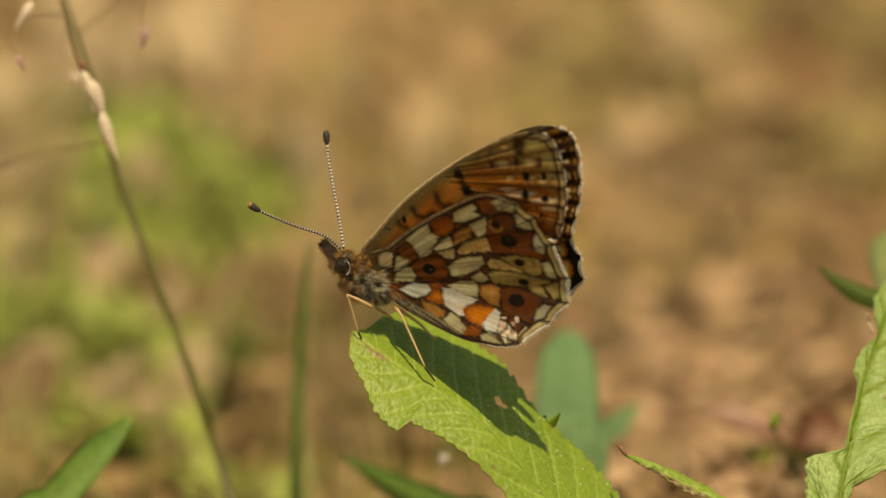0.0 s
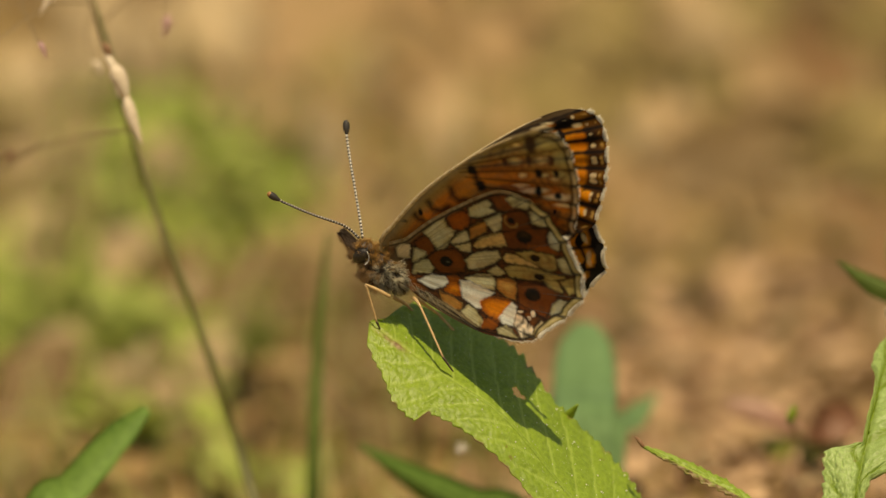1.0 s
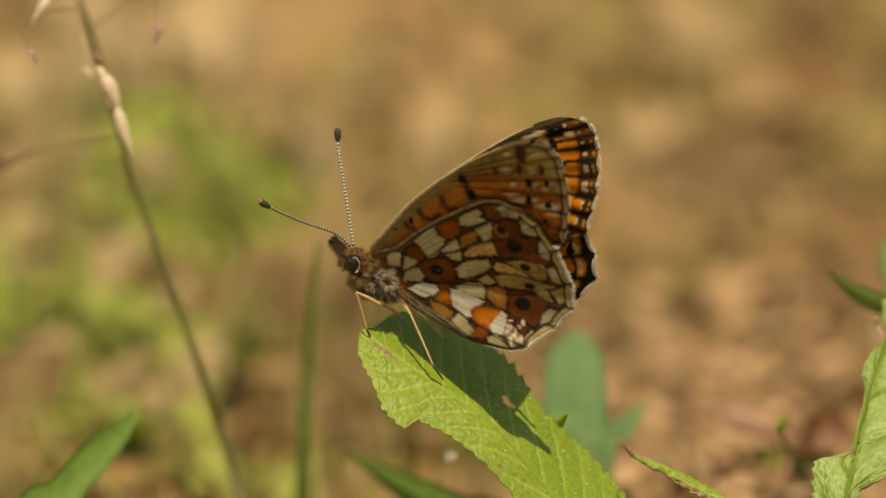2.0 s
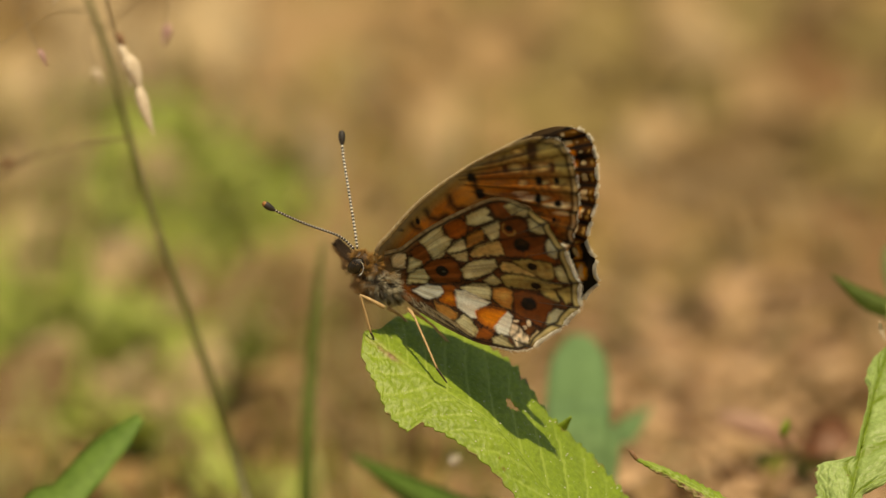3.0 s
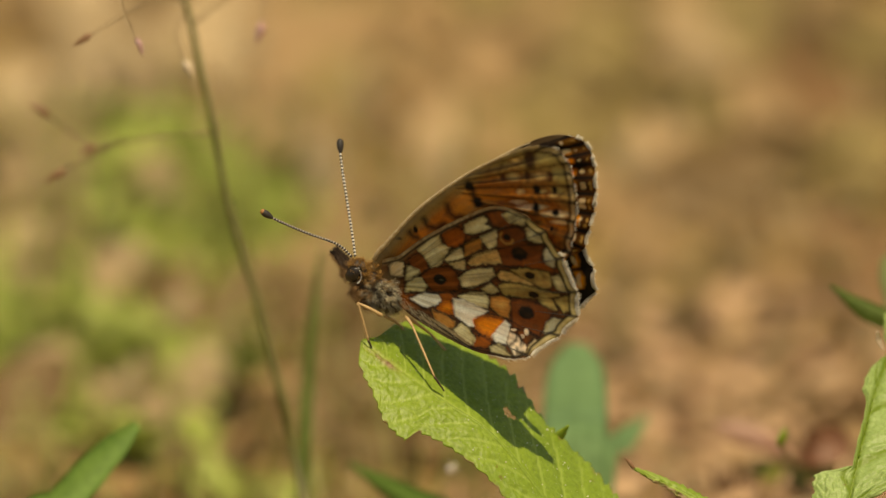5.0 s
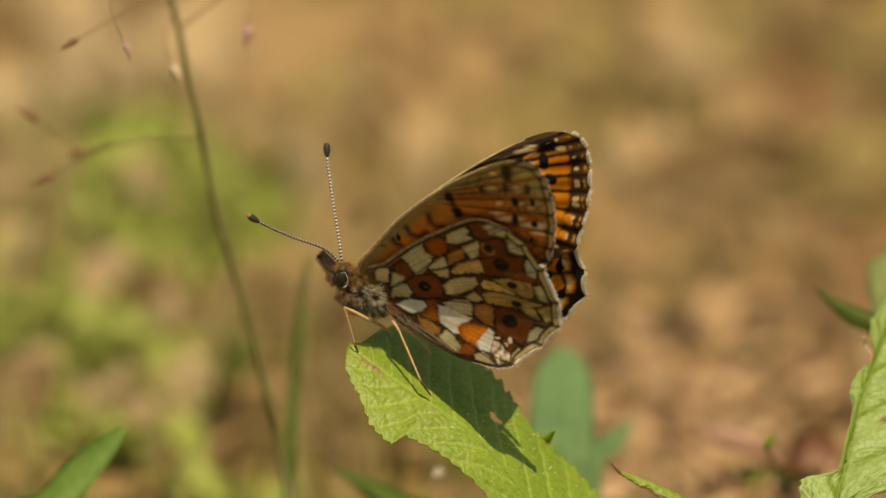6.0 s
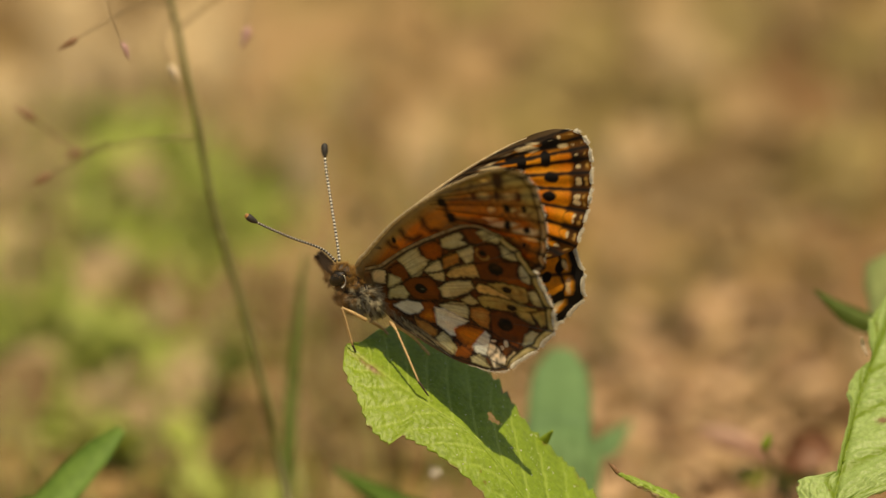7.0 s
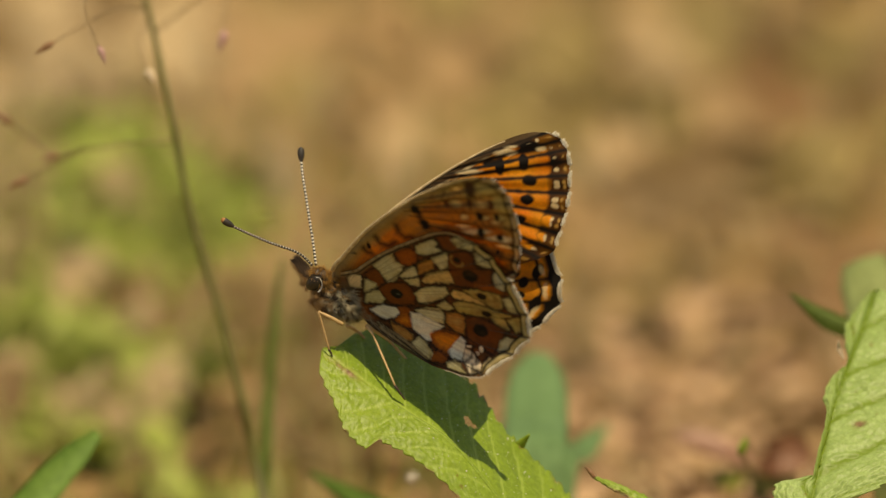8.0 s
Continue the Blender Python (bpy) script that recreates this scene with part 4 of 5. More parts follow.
HIND_OUTER = (
    ("pale", ((8.6, 12.6), (8.8, 13), (9.6, 13), (10.4, 12.9), (10.5, 12.6), (9.9, 12.1), (9.2, 11.9))),
    ("pearl", ((10.8, 11.5), (10.8, 12.1), (11.1, 12.4), (11.9, 11.6), (12, 10.9), (11.4, 10.8))),
    ("ember", ((9.8, 9.6), (10.9, 10.4), (12, 10.6), (12, 10.3), (10.4, 9.6))),
    ("straw", ((8.3, 7.2), (8.4, 7.7), (9.1, 8.1), (11.1, 8.3), (10.2, 7.8), (8.6, 7))),
    ("olive", ((9.1, 8.4), (10.1, 9.3), (11.8, 10.1), (12.2, 9.7), (12.5, 9.1), (12, 8.6), (11.3, 8.5), (10, 8.3))),
    ("pale", ((12.3, 9.9), (12.7, 10.4), (13.5, 10), (13.8, 9.5), (13.1, 9.3))),
    ("olive", ((8.8, 6.4), (9.4, 7.2), (10.7, 7.9), (12.7, 8.6), (13.5, 8.9), (12.8, 8.1), (10.8, 6.6), (9.5, 5.9))),
)
HIND_MIDDLE = (
    ("pale", ((2, 1.7), (2.5, 2.6), (2.9, 2.8), (3.5, 2.4), (3.5, 2), (2.2, 0.9))),
    ("rust", ((2.8, 3.1), (3.1, 3.9), (3.6, 4.5), (4.4, 5.1), (5.1, 5.1), (5.6, 4.6), (5.8, 3.8), (4.3, 2.5), (3.7, 2.6))),
    ("pale", ((5.6, 4.9), (6, 5.9), (6.7, 6.7), (7.6, 7.4), (8, 7), (7.7, 6.2), (6.7, 4.7), (6.2, 4.4))),
    ("pale", ((7.7, 5.2), (8.1, 6.1), (8.9, 5.9), (8.4, 5.3))),
    ("olive", ((13.4, 8.2), (14.2, 9.3), (14.5, 9.1), (14.8, 8.2), (14.5, 7.8))),
    ("silver", ((2.9, 0.6), (3.6, 1.7), (4.7, 2.3), (5.1, 2.2), (4.9, 1.4), (4.1, 0.7))),
    ("ember", ((4.9, 2.5), (5.3, 3.1), (5.9, 2.9), (5.7, 2.4), (5.2, 2.1))),
    ("blaze", ((5.2, 1.3), (5.4, 2), (5.8, 2.4), (6.4, 2.3), (6.5, 1.7), (5.8, 1.2))),
)
HIND_LOWER = (
    ("pale", ((6.3, 3.4), (7, 4.3), (8, 5), (8.5, 4.7), (8.7, 4), (7.9, 3.6))),
    ("silver", ((6, 2.8), (6.7, 3.3), (8.9, 3.7), (8.3, 2.6), (8.6, 1.9), (8.1, 1.6), (6.8, 1.7))),
    ("tan", ((8.7, 5), (9.4, 5.6), (10.1, 5.7), (10.4, 5.1), (10.6, 4.3), (9.9, 4.1), (9, 4.3))),
    ("wine", ((10.3, 5.7), (11.1, 6.6), (13.7, 7.3), (13.5, 5.9), (13.6, 4.7), (12.5, 4.4), (11.4, 4))),
    ("olive", ((11.9, 7.5), (13.1, 8), (13.8, 7.5), (12.7, 7.2))),
    ("blaze", ((8.3, 2.3), (8.9, 3.2), (10.2, 3.9), (10.7, 3.9), (10.6, 2.9), (10.3, 2), (9.6, 1.7), (8.8, 1.8))),
    ("ember", ((9.1, 0.9), (9.7, 1.6), (10.4, 1.8), (10.4, 1), (9.4, 0.4))),
)
HIND_TAIL = (
    ("silver", ((10.4, 2.1), (10.5, 3.1), (10.7, 3.9), (11.1, 3.8), (11.6, 2.3), (10.9, 1.9))),
    # the sun's glint on the rear corner, put in as a bright pigment
    ("copper_glint", ((11.4, 3.3), (12.1, 3.4), (12.8, 3.1), (13.3, 2.7), (12.9, 1.9), (11.7, 2.5))),
    ("sand", ((13.4, 3.2), (13.6, 4.1), (14.2, 4.2), (13.9, 3.3))),
    ("pale", ((10.7, 1.2), (11.2, 1.9), (12.6, 1.6), (11, 0.9))),
    ("pearl", ((13.7, 6), (14, 6.7), (14.7, 7), (14.7, 6.3), (14.4, 5.1), (13.9, 5.2))),
    ("tan", ((4.9, 0.8), (5.9, 1.1), (7, 1.1), (7.1, 0.7), (6.7, 0.3), (5.6, 0.3))),
    ("pale", ((7.3, 0.5), (7.6, 1.4), (8.3, 1.4), (9.1, 1), (9.2, 0.4), (8.3, 0.2))),
    ("grey", ((4.2, -0.1), (5.7, 0.2), (7.8, 0.3), (9.1, 0.2), (8.4, -0.4), (6.1, -0.7), (4.4, -0.8))),
)
HIND_VEIN_PATHS_A = (
    ((1.8, 1.7), (2.8, 3.5), (3.8, 6), (4.7, 8), (5.6, 9.5), (6.6, 11.1), (8.5, 12.8)),
    ((4, 5.5), (5.3, 6.7), (6.3, 8.2), (7.4, 9.5)),
    ((5.4, 5.2), (6, 6.4), (7.8, 7.8), (10, 9.4), (12.2, 10.4), (13.3, 10.4)),
    ((6.1, 4.1), (7.5, 5.5), (8.4, 6.6), (10.3, 7.7), (12.5, 8.6), (14.1, 9.2)),
)
HIND_VEIN_PATHS_B = (
    ((2.3, 0.8), (4.6, 2.6), (6.6, 3.9), (8.9, 5.5), (10.4, 6.3), (12.7, 7.1), (15, 7.3)),
    ((4, 0.4), (5.8, 1.2), (7.8, 1.5), (8.9, 1.5), (10.5, 1.7), (12, 1.8), (13.1, 1.8)),
    ((7.3, 9.4), (8.9, 11), (10.2, 12), (11.4, 12.5)),
    ((8.9, 3.2), (10.6, 4.1), (12.5, 4.4), (13.7, 4.5)),
)
HIND_EYES = (((4.2, 3.7), 0.6, 0.5), ((7.5, 10.8), 0.3, 0.3), ((9, 10.1), 0.75, 0.6), ((10.6, 8.9), 0.45, 0.35), ((11.6, 7.5), 0.5, 0.3), ((11.8, 5.7), 0.75, 0.6))
HIND_FLECKS = (((11.6, 3.7), 0.3, 0.12), ((12.5, 3.7), 0.2, 0.2), ((12.6, 4.2), 0.25, 0.3), ((11.9, 2.9), 0.1, 0.3), ((13.2, 2.9), 0.15, 0.4))
HIND_ROWS = (HIND_BASE, HIND_FRONT, HIND_OUTER, HIND_MIDDLE, HIND_LOWER, HIND_TAIL)

# marks of the forewing: middle (mm) and half sizes; the long ones lie along SLANT
FORE_GOLD = (((1.3, 6.2), 0.55, 0.35), ((2.1, 8.2), 0.75, 0.4), ((3.3, 10.3), 0.8, 0.4), ((5.1, 12.6), 1.5, 0.35), ((7.3, 14.8), 1.6, 0.3))
FORE_CREAM = (((6, 15.6), 0.7, 0.45), ((5.6, 17), 0.5, 0.25), ((8, 17), 0.75, 0.35), ((7.1, 14.7), 0.45, 0.25), ((8.7, 15.8), 0.5, 0.2), ((9.6, 16), 0.5, 0.2))
FORE_STRAW = (((8.5, 14), 1.3, 0.25), ((10.4, 14.5), 1.2, 0.3), ((11.1, 14.1), 0.9, 0.25), ((7.3, 13.7), 0.8, 0.2))
FORE_OLIVE = (((7.9, 19), 1.2, 0.7), ((9.2, 18.1), 0.7, 0.55), ((9.7, 16.6), 0.6, 0.35), ((6, 18.4), 0.7, 0.25))
FORE_DARK = (((6.6, 17.9), 0.55, 1.1), ((7, 16.4), 0.3, 0.5), ((8.7, 17.4), 0.35, 0.5), ((5.3, 15), 0.3, 0.4))
FORE_BLACK = (((3.2, 12.6), 0.45, 0.35), ((4.3, 11.7), 0.45, 0.5), ((8.2, 15.7), 0.3, 0.45), ((8.8, 14.1), 0.3, 0.55), ((9.5, 16.5), 0.25, 0.35), ((10.4, 14.7), 0.3, 0.35), ((10.7, 13.1), 0.2, 0.2), ((-0.3, 4.7), 0.3, 0.2), ((0.7, 6.3), 0.2, 0.4))
FORE_BARS = (((0.9, 7.6), (1.5, 7.2), (2.2, 7.4), (2.6, 8.2)), ((2.2, 9.9), (2.6, 9.4), (3.2, 9.3), (3.7, 9.7)), ((2.9, 12.9), (3.5, 12.4), (4, 11.8), (4.7, 11.7)), ((0.3, 5.8), (0.8, 5.6), (1.1, 5.7)))
FORE_RUST = (((4, 13.2), (5.6, 14.6), (7.8, 16.1), (10.5, 17.4)), ((4.4, 11.4), (6.3, 12.8), (8.6, 14.4), (11.2, 15.8)))
UPPER_SPOTS = (((8.4, 15.8), 0.6, 0.4), ((9, 14.4), 0.55, 0.4), ((9.2, 12.6), 0.65, 0.4), ((7.2, 16.8), 0.4, 0.7), ((5.7, 15.5), 0.4, 0.75), ((5, 15.4), 0.8, 0.3), ((3.6, 15.3), 1, 0.3))
UPPER_CREAM = (((5.5, 16.7), 1.1, 0.35), ((3.8, 13.8), 1.3, 0.25), ((5.6, 17.3), 0.7, 0.17), ((7.8, 18.5), 0.5, 0.25), ((7.2, 18.9), 0.2, 0.25))
LOWER_SPOTS = (((13.92, 7.09), 0.40, 0.8), ((12.74, 9.60), 0.4, 0.7), ((12.21, 8.21), 0.4, 0.5), ((12.55, 7.23), 0.35, 0.3))
SLANT = (0.83, 0.56)

FORE_VEINS = (71.0, 68.9, 66.6, 63.6, 59.8, 55.8, 51.6, 47.6, 43.0)
FAN_AT, FAN = (-1.0, 9.53), (50.5, 46.7, 43.2, 39.5, 35.0, 29.1, 22.2, 15.7, 10.1, 5.5)      # the outer veins of the forewing spread from here
HIND_VEINS = (59.5, 53, 44.5, 34.5, 27.5, 20.5, 10.5, 0.0)


def lay(c, tone, k):
    """Lays a tone over the colours c with the strength k."""
    return c + (np.array(TONE[tone]) - c) * np.clip(k, 0.0, 1.0)[:, None]


def edge(d, width, soft=0.07):
    return np.clip((width - d) / soft * 0.5 + 0.5, 0.0, 1.0)


def cloud(x, z, scale, seed):
    return np.array([noise.noise(Vector((a * scale, b * scale, seed))) for a, b in zip(x, z)])


def oval(x, z, spot, slant=SLANT):
    """1 on the rim of an oval mark, 0 in its middle."""
    (sx, sz), w, h = spot
    dx, dz = x - sx, z - sz
    return np.hypot((dx * slant[0] + dz * slant[1]) / w, (dz * slant[0] - dx * slant[1]) / h)


def to_line(x, z, line):
    """Distance of points to a chain of points."""
    best = np.full(len(x), 9.0)
    for (a, b), (c, d) in zip(line, line[1:]):
        ux, uz = c - a, d - b
        k = np.clip(((x - a) * ux + (z - b) * uz) / (ux * ux + uz * uz), 0.0, 1.0)
        best = np.minimum(best, np.hypot(x - a - k * ux, z - b - k * uz))
    return best


def within(x, z, corners):
    """How deep points lie inside a polygon (negative outside it)."""
    inside = np.zeros(len(x), bool)
    for (a, b), (c, d) in zip(corners, corners[1:] + corners[:1]):
        if b != d:
            inside ^= ((b > z) != (d > z)) & (x < (c - a) * (z - b) / (d - b) + a)
    gap = to_line(x, z, corners + corners[:1])
    return np.where(inside, gap, -gap)


def hind_under(x, z, ang, rho, rim, dv):
    big, small = cloud(x, z, 0.6, 9.0), cloud(x, z, 2.6, 14.0)
    wx, wz = x + 0.08 * small + 0.05 * cloud(x, z, 6.0, 31.0), z + 0.08 * cloud(x, z, 2.6, 3.0) + 0.05 * cloud(x, z, 6.0, 33.0)
    fine = cloud(x, z, 7.0, 41.0)
    c = np.tile(np.array(TONE["brown"]), (len(x), 1))
    c = lay(c, "rust", 0.50 + 0.8 * big)
    deep = np.full(len(x), -9.0)
    for row in HIND_ROWS:
        for k, (tone, corners) in enumerate(row):
            d = within(wx, wz, corners)
            deep = np.maximum(deep, d)
            c = lay(c, tone, edge(-d, 0.12, 0.09))
            if tone in ("rust", "wine", "ember", "blaze", "tan"):      # the warm cells darken towards their borders
                c = lay(c, "wine" if tone != "tan" else "ember", np.where(d > -0.05, 0.8 * edge(d, 0.20 + 0.25 * small, 0.6), 0.0))
            if tone == "blaze":
                c = lay(c, "flame", np.clip((d - 0.15) / 0.5, 0.0, 0.55))
            if tone in ("wine", "olive", "straw"):
                c = lay(c, "rust", np.where(d > 0, 0.05 + 0.35 * small + 0.5 * big, 0.0))
            if tone in ("pale", "pearl"):
                c = lay(c, "olive", np.where(d > -0.1, 0.10 + 0.4 * big + 0.25 * small + 0.5 * edge(d, 0.08, 0.35), 0.0))
                c = lay(c, "tan", np.where(d > -0.1, (0.07 * (k % 4) + 0.3 * fine) * edge(d, 0.25, 0.5), 0.0))
    c = lay(c, "ink", edge(np.abs(deep + 0.17), 0.115 + 0.06 * small, 0.13) * (0.86 + 0.4 * fine))
    for line in HIND_VEIN_PATHS_A + HIND_VEIN_PATHS_B:
        c = lay(c, "ink", edge(to_line(wx, wz, line), 0.06, 0.12) * (0.8 + 0.4 * fine))
    for spot in HIND_EYES:
        u = oval(wx, wz, spot)
        c = lay(c, "wine", (1.9 - u) / 1.2 * 0.4)
        c = lay(c, "ink", (1.12 - u) / 0.3)
    u = oval(wx, wz, HIND_EYES[1])      # a pale crescent under the small eye
    c = lay(c, "tan", edge(np.abs(u - 1.9), 0.25, 0.3) * (z < 11.0) * 0.8)
    c = lay(c, "pearl", edge(oval(x, z, ((4.35, 3.75), 0.16, 0.10)), 1.0, 0.6) * 0.12)
    # smaller glints of the rear corner, painted as bright flecks
    for spot in HIND_FLECKS:
        c = lay(c, "copper_glint", (1.1 - oval(wx, wz, spot)) / 0.4 * 0.8)
    for line in (((11.9, 3.9), (12.2, 3.1), (12.0, 2.3)), ((12.4, 3.6), (12.8, 2.9)), ((12.6, 2.5), (12.9, 2.2), (13.3, 2.5))):      # sooty strokes at the rear corner
        c = lay(c, "ink", edge(to_line(wx, wz, line), 0.10, 0.12) * 0.9)
    blotch = cloud(x, z, 1.3, 21.0)
    dusting = cloud(ang * 0.9, rho * 0.25, 1.0, 27.0)
    c = lay(c, "brown", np.clip(dusting * 0.55, 0.0, 0.22))
    # brown blotches that set in from 10.5 mm outwards
    c = lay(c, "brown", np.clip((rho - 10.5) / 3.0, 0.0, 1.0) * np.clip(0.8 * blotch, 0.0, 0.45) * (ang > 13))
    front = ang > 58.0
    tail = np.clip((ang - 8.0) / 10.0, 0.0, 1.0)      # the pale border fades out at the rear corner
    c = lay(c, "grey", np.where(front, edge(rim, 0.55 - 0.026 * rho, 0.2) * (0.72 + 0.3 * small), 0.0))
    c = lay(c, "sand", np.where(front, edge(np.abs(rim - 0.16), 0.07, 0.12) * (0.25 + 0.5 * small), 0.0))
    c = lay(c, "ink", np.where(front, edge(np.abs(rim - 0.34), 0.06, 0.08) * 0.9, 0.0))
    c = lay(c, "olive", np.where(front, 0.0, edge(rim, 0.56, 0.1) * tail))
    c = lay(c, "sand", np.where(front, 0.0, edge(np.abs(rim - 0.33), 0.10, 0.15) * (0.5 + 0.6 * small) * tail))
    c = lay(c, "ink", np.where(front, 0.0, edge(np.abs(rim - 0.20 - 0.38 * tail), 0.085, 0.09)))
    c = lay(c, "ink", np.where(front, 0.0, edge(dv, 0.12, 0.1) * edge(rim, 0.7, 0.1) * 0.9))
    c = lay(c, "brown", np.where(front, 0.0, edge(rim, 0.10, 0.08)))
    return lay(c, "grey", (2.2 - rho) / 1.2 * 0.6)


def fore_under(x, z, ang, rho, rim, dv):
    big, small = cloud(x, z, 0.5, 4.0), cloud(x, z, 2.4, 5.0)
    grain = cloud(rho * 0.35, ang * 0.55, 1.0, 4.0)
    c = np.tile(np.array(TONE["ember"]), (len(x), 1))
    c = lay(c, "olive", 0.22 + 0.3 * big)
    c = lay(c, "orange", 0.40 + 0.9 * grain)
    tip = np.clip((rho - 15.5 - 0.18 * (70.0 - ang)) / 2.5 + 0.3 * big, 0.0, 1.0)
    c = lay(c, "olive", 0.9 * tip)
    c = lay(c, "rust", edge(dv, 0.32, 0.3) * np.clip((rho - 13.0) / 2.0, 0.0, 0.55) * (1 - 0.6 * tip))
    c = lay(c, "olive", np.where(ang > 60, edge(rim, 0.9 + 0.5 * big, 0.5) * 0.7, 0.0))
    c = lay(c, "brown", np.clip((rho - 13.0) / 4.0, 0.0, 1.0) * np.clip(0.15 + 0.8 * small, 0.0, 0.6))
    c = lay(c, "brown", np.where(ang > 66, edge(np.abs(rim - 0.75), 0.25, 0.4) * 0.35, 0.0))
    wx, wz = x + 0.10 * small, z + 0.10 * cloud(x, z, 2.4, 8.0)
    for table, tone, soft in ((FORE_GOLD, "orange", 1.0), (FORE_OLIVE, "olive", 0.5), (FORE_STRAW, "sand", 0.6), (FORE_DARK, "brown", 0.6)):
        for spot in table:
            c = lay(c, tone, (1.25 - oval(wx, wz, spot)) / soft * 0.9)
    for line in FORE_RUST:
        c = lay(c, "wine", edge(to_line(wx, wz, line), 0.15, 0.25) * 0.6)
    for spot in FORE_CREAM:
        u = oval(wx, wz, spot)
        c = lay(c, "wine", (1.7 - u) / 0.6 * 0.5)
        c = lay(c, "straw", (1.15 - u) / 0.7 * 0.8)
    c = lay(c, "brown", edge(dv, 0.06, 0.09) * np.where(rho > 12.0, 0.8, 0.0))
    for line in FORE_BARS:
        c = lay(c, "ink", edge(to_line(wx, wz, line), 0.23, 0.28) * 0.95)
    for spot in FORE_BLACK:
        c = lay(c, "ink", (1.3 - oval(wx, wz, spot)) / 0.65)
    front = ang > 70.5
    c = lay(c, "grey", np.where(front, edge(rim, 0.62 - 0.02 * rho, 0.25) * (0.88 + 0.3 * small), 0.0))
    c = lay(c, "sand", np.where(front, edge(rim, 0.12, 0.08) * 0.6, 0.0))
    c = lay(c, "brown", np.where(front, 0.0, edge(np.abs(rim - 0.60), 0.13, 0.1) * 0.85))
    c = lay(c, "sand", np.where(front, 0.0, edge(np.abs(rim - 0.32), 0.10, 0.12) * 0.7))
    c = lay(c, "brown", np.where(front, 0.0, edge(rim, 0.14, 0.08)))
    return lay(c, "ink", np.where(front, 0.0, edge(dv, 0.16, 0.1) * edge(rim, 0.75, 0.2) * 0.85))


def fore_upper(x, z, ang, rho, rim, dv):
    big, small = cloud(x, z, 0.6, 2.0), cloud(x, z, 1.7, 6.0)
    c = np.tile(np.array(TONE["flame"]), (len(x), 1))
    c = lay(c, "blaze", 0.42 + 1.0 * big)
    c = lay(c, "ink", edge(dv, 0.14 + 0.06 * small, 0.10) * np.where(rho > 9, 0.97, 0.6))
    wx, wz = x + 0.10 * small, z + 0.10 * cloud(x, z, 1.9, 7.0)
    for spot in UPPER_SPOTS:
        c = lay(c, "ink", (1.18 - oval(wx, wz, spot)) / 0.3)
    c = lay(c, "brown", (6.5 - rho) / 3.5 + 0.4 * big)
    streak = cloud(rho * 0.8, rim * 3.0, 1.0, 5.0)
    front = ang > 70.0
    c = lay(c, "brown", np.where(front, edge(rim, 0.95 + 0.5 * streak, 0.25), 0.0))
    c = lay(c, "sand", np.where(front, edge(np.abs(rim - 0.75), 0.03 + 0.3 * streak, 0.12) * edge(np.abs(rho - 13.5), 4.5, 1.5) * 0.9, 0.0))
    c = lay(c, "grey", np.where(front, edge(rim, 0.34, 0.3) * 0.3, 0.0))
    jag = 0.22 * small
    patch = lambda r, w, v, h: 1.0 - np.hypot((rim - r - jag) / w, (dv - v) / h)
    c = lay(c, "ink", np.where(front, 0.0, edge(rim, 1.52 + 0.9 * np.clip(0.30 - dv, 0.0, 1.0) + jag, 0.2) * (0.88 + 0.2 * big)))
    c = lay(c, "ink", edge(oval(wx, wz, ((6.9, 18.1), 1.0, 0.55)), 1.0, 0.3))
    c = lay(c, "sand", np.where(front | (ang < 52), 0.0, patch(1.00, 0.30, 0.58, 0.26) / 0.35 * 0.9))
    c = lay(c, "flame", np.where(ang < 52, patch(1.15, 0.45, 0.60, 0.38) / 0.35, 0.0))
    c = lay(c, "sand", np.where(ang < 56, patch(0.85, 0.20, 0.55, 0.22) / 0.4 * 0.9, 0.0))
    c = lay(c, "tan", np.where(front, 0.0, patch(0.36, 0.18, 0.55, 0.24) / 0.4 * 0.75))
    for spot in UPPER_CREAM:
        c = lay(c, "sand", (1.0 - oval(wx, wz, spot)) / 0.45)
    return lay(c, "ink", edge(dv, 0.095 + 0.05 * small, 0.08) * np.where(rho > 9, 0.85, 0.4))


def hind_upper(x, z, ang, rho, rim, dv):
    big = cloud(x, z, 1.1, 3.0)
    c = np.tile(np.array(TONE["flame"]), (len(x), 1))
    c = lay(c, "orange", 0.4 + big)
    c = lay(c, "ink", edge(dv, 0.15, 0.1) * 0.9)
    for spot in LOWER_SPOTS:
        c = lay(c, "ink", (1.1 - oval(x, z, spot, (1.0, 0.0))) / 0.25)
    c = lay(c, "brown", (8.0 - rho) / 3.0 + 0.5 * big)
    c = lay(c, "ink", edge(np.abs(rim - 1.75 + 0.5 * np.minimum(dv, 1.0)), 0.15, 0.12))
    c = lay(c, "ink", edge(rim, 0.62 + 0.6 * np.clip(0.7 - dv, 0.0, 1.0), 0.2))
    return lay(c, "sand", edge(np.hypot((rim - 1.05) / 0.2, (dv - 0.75) / 0.4), 1.0, 0.4) * 0.8)


WING_CACHE = {}


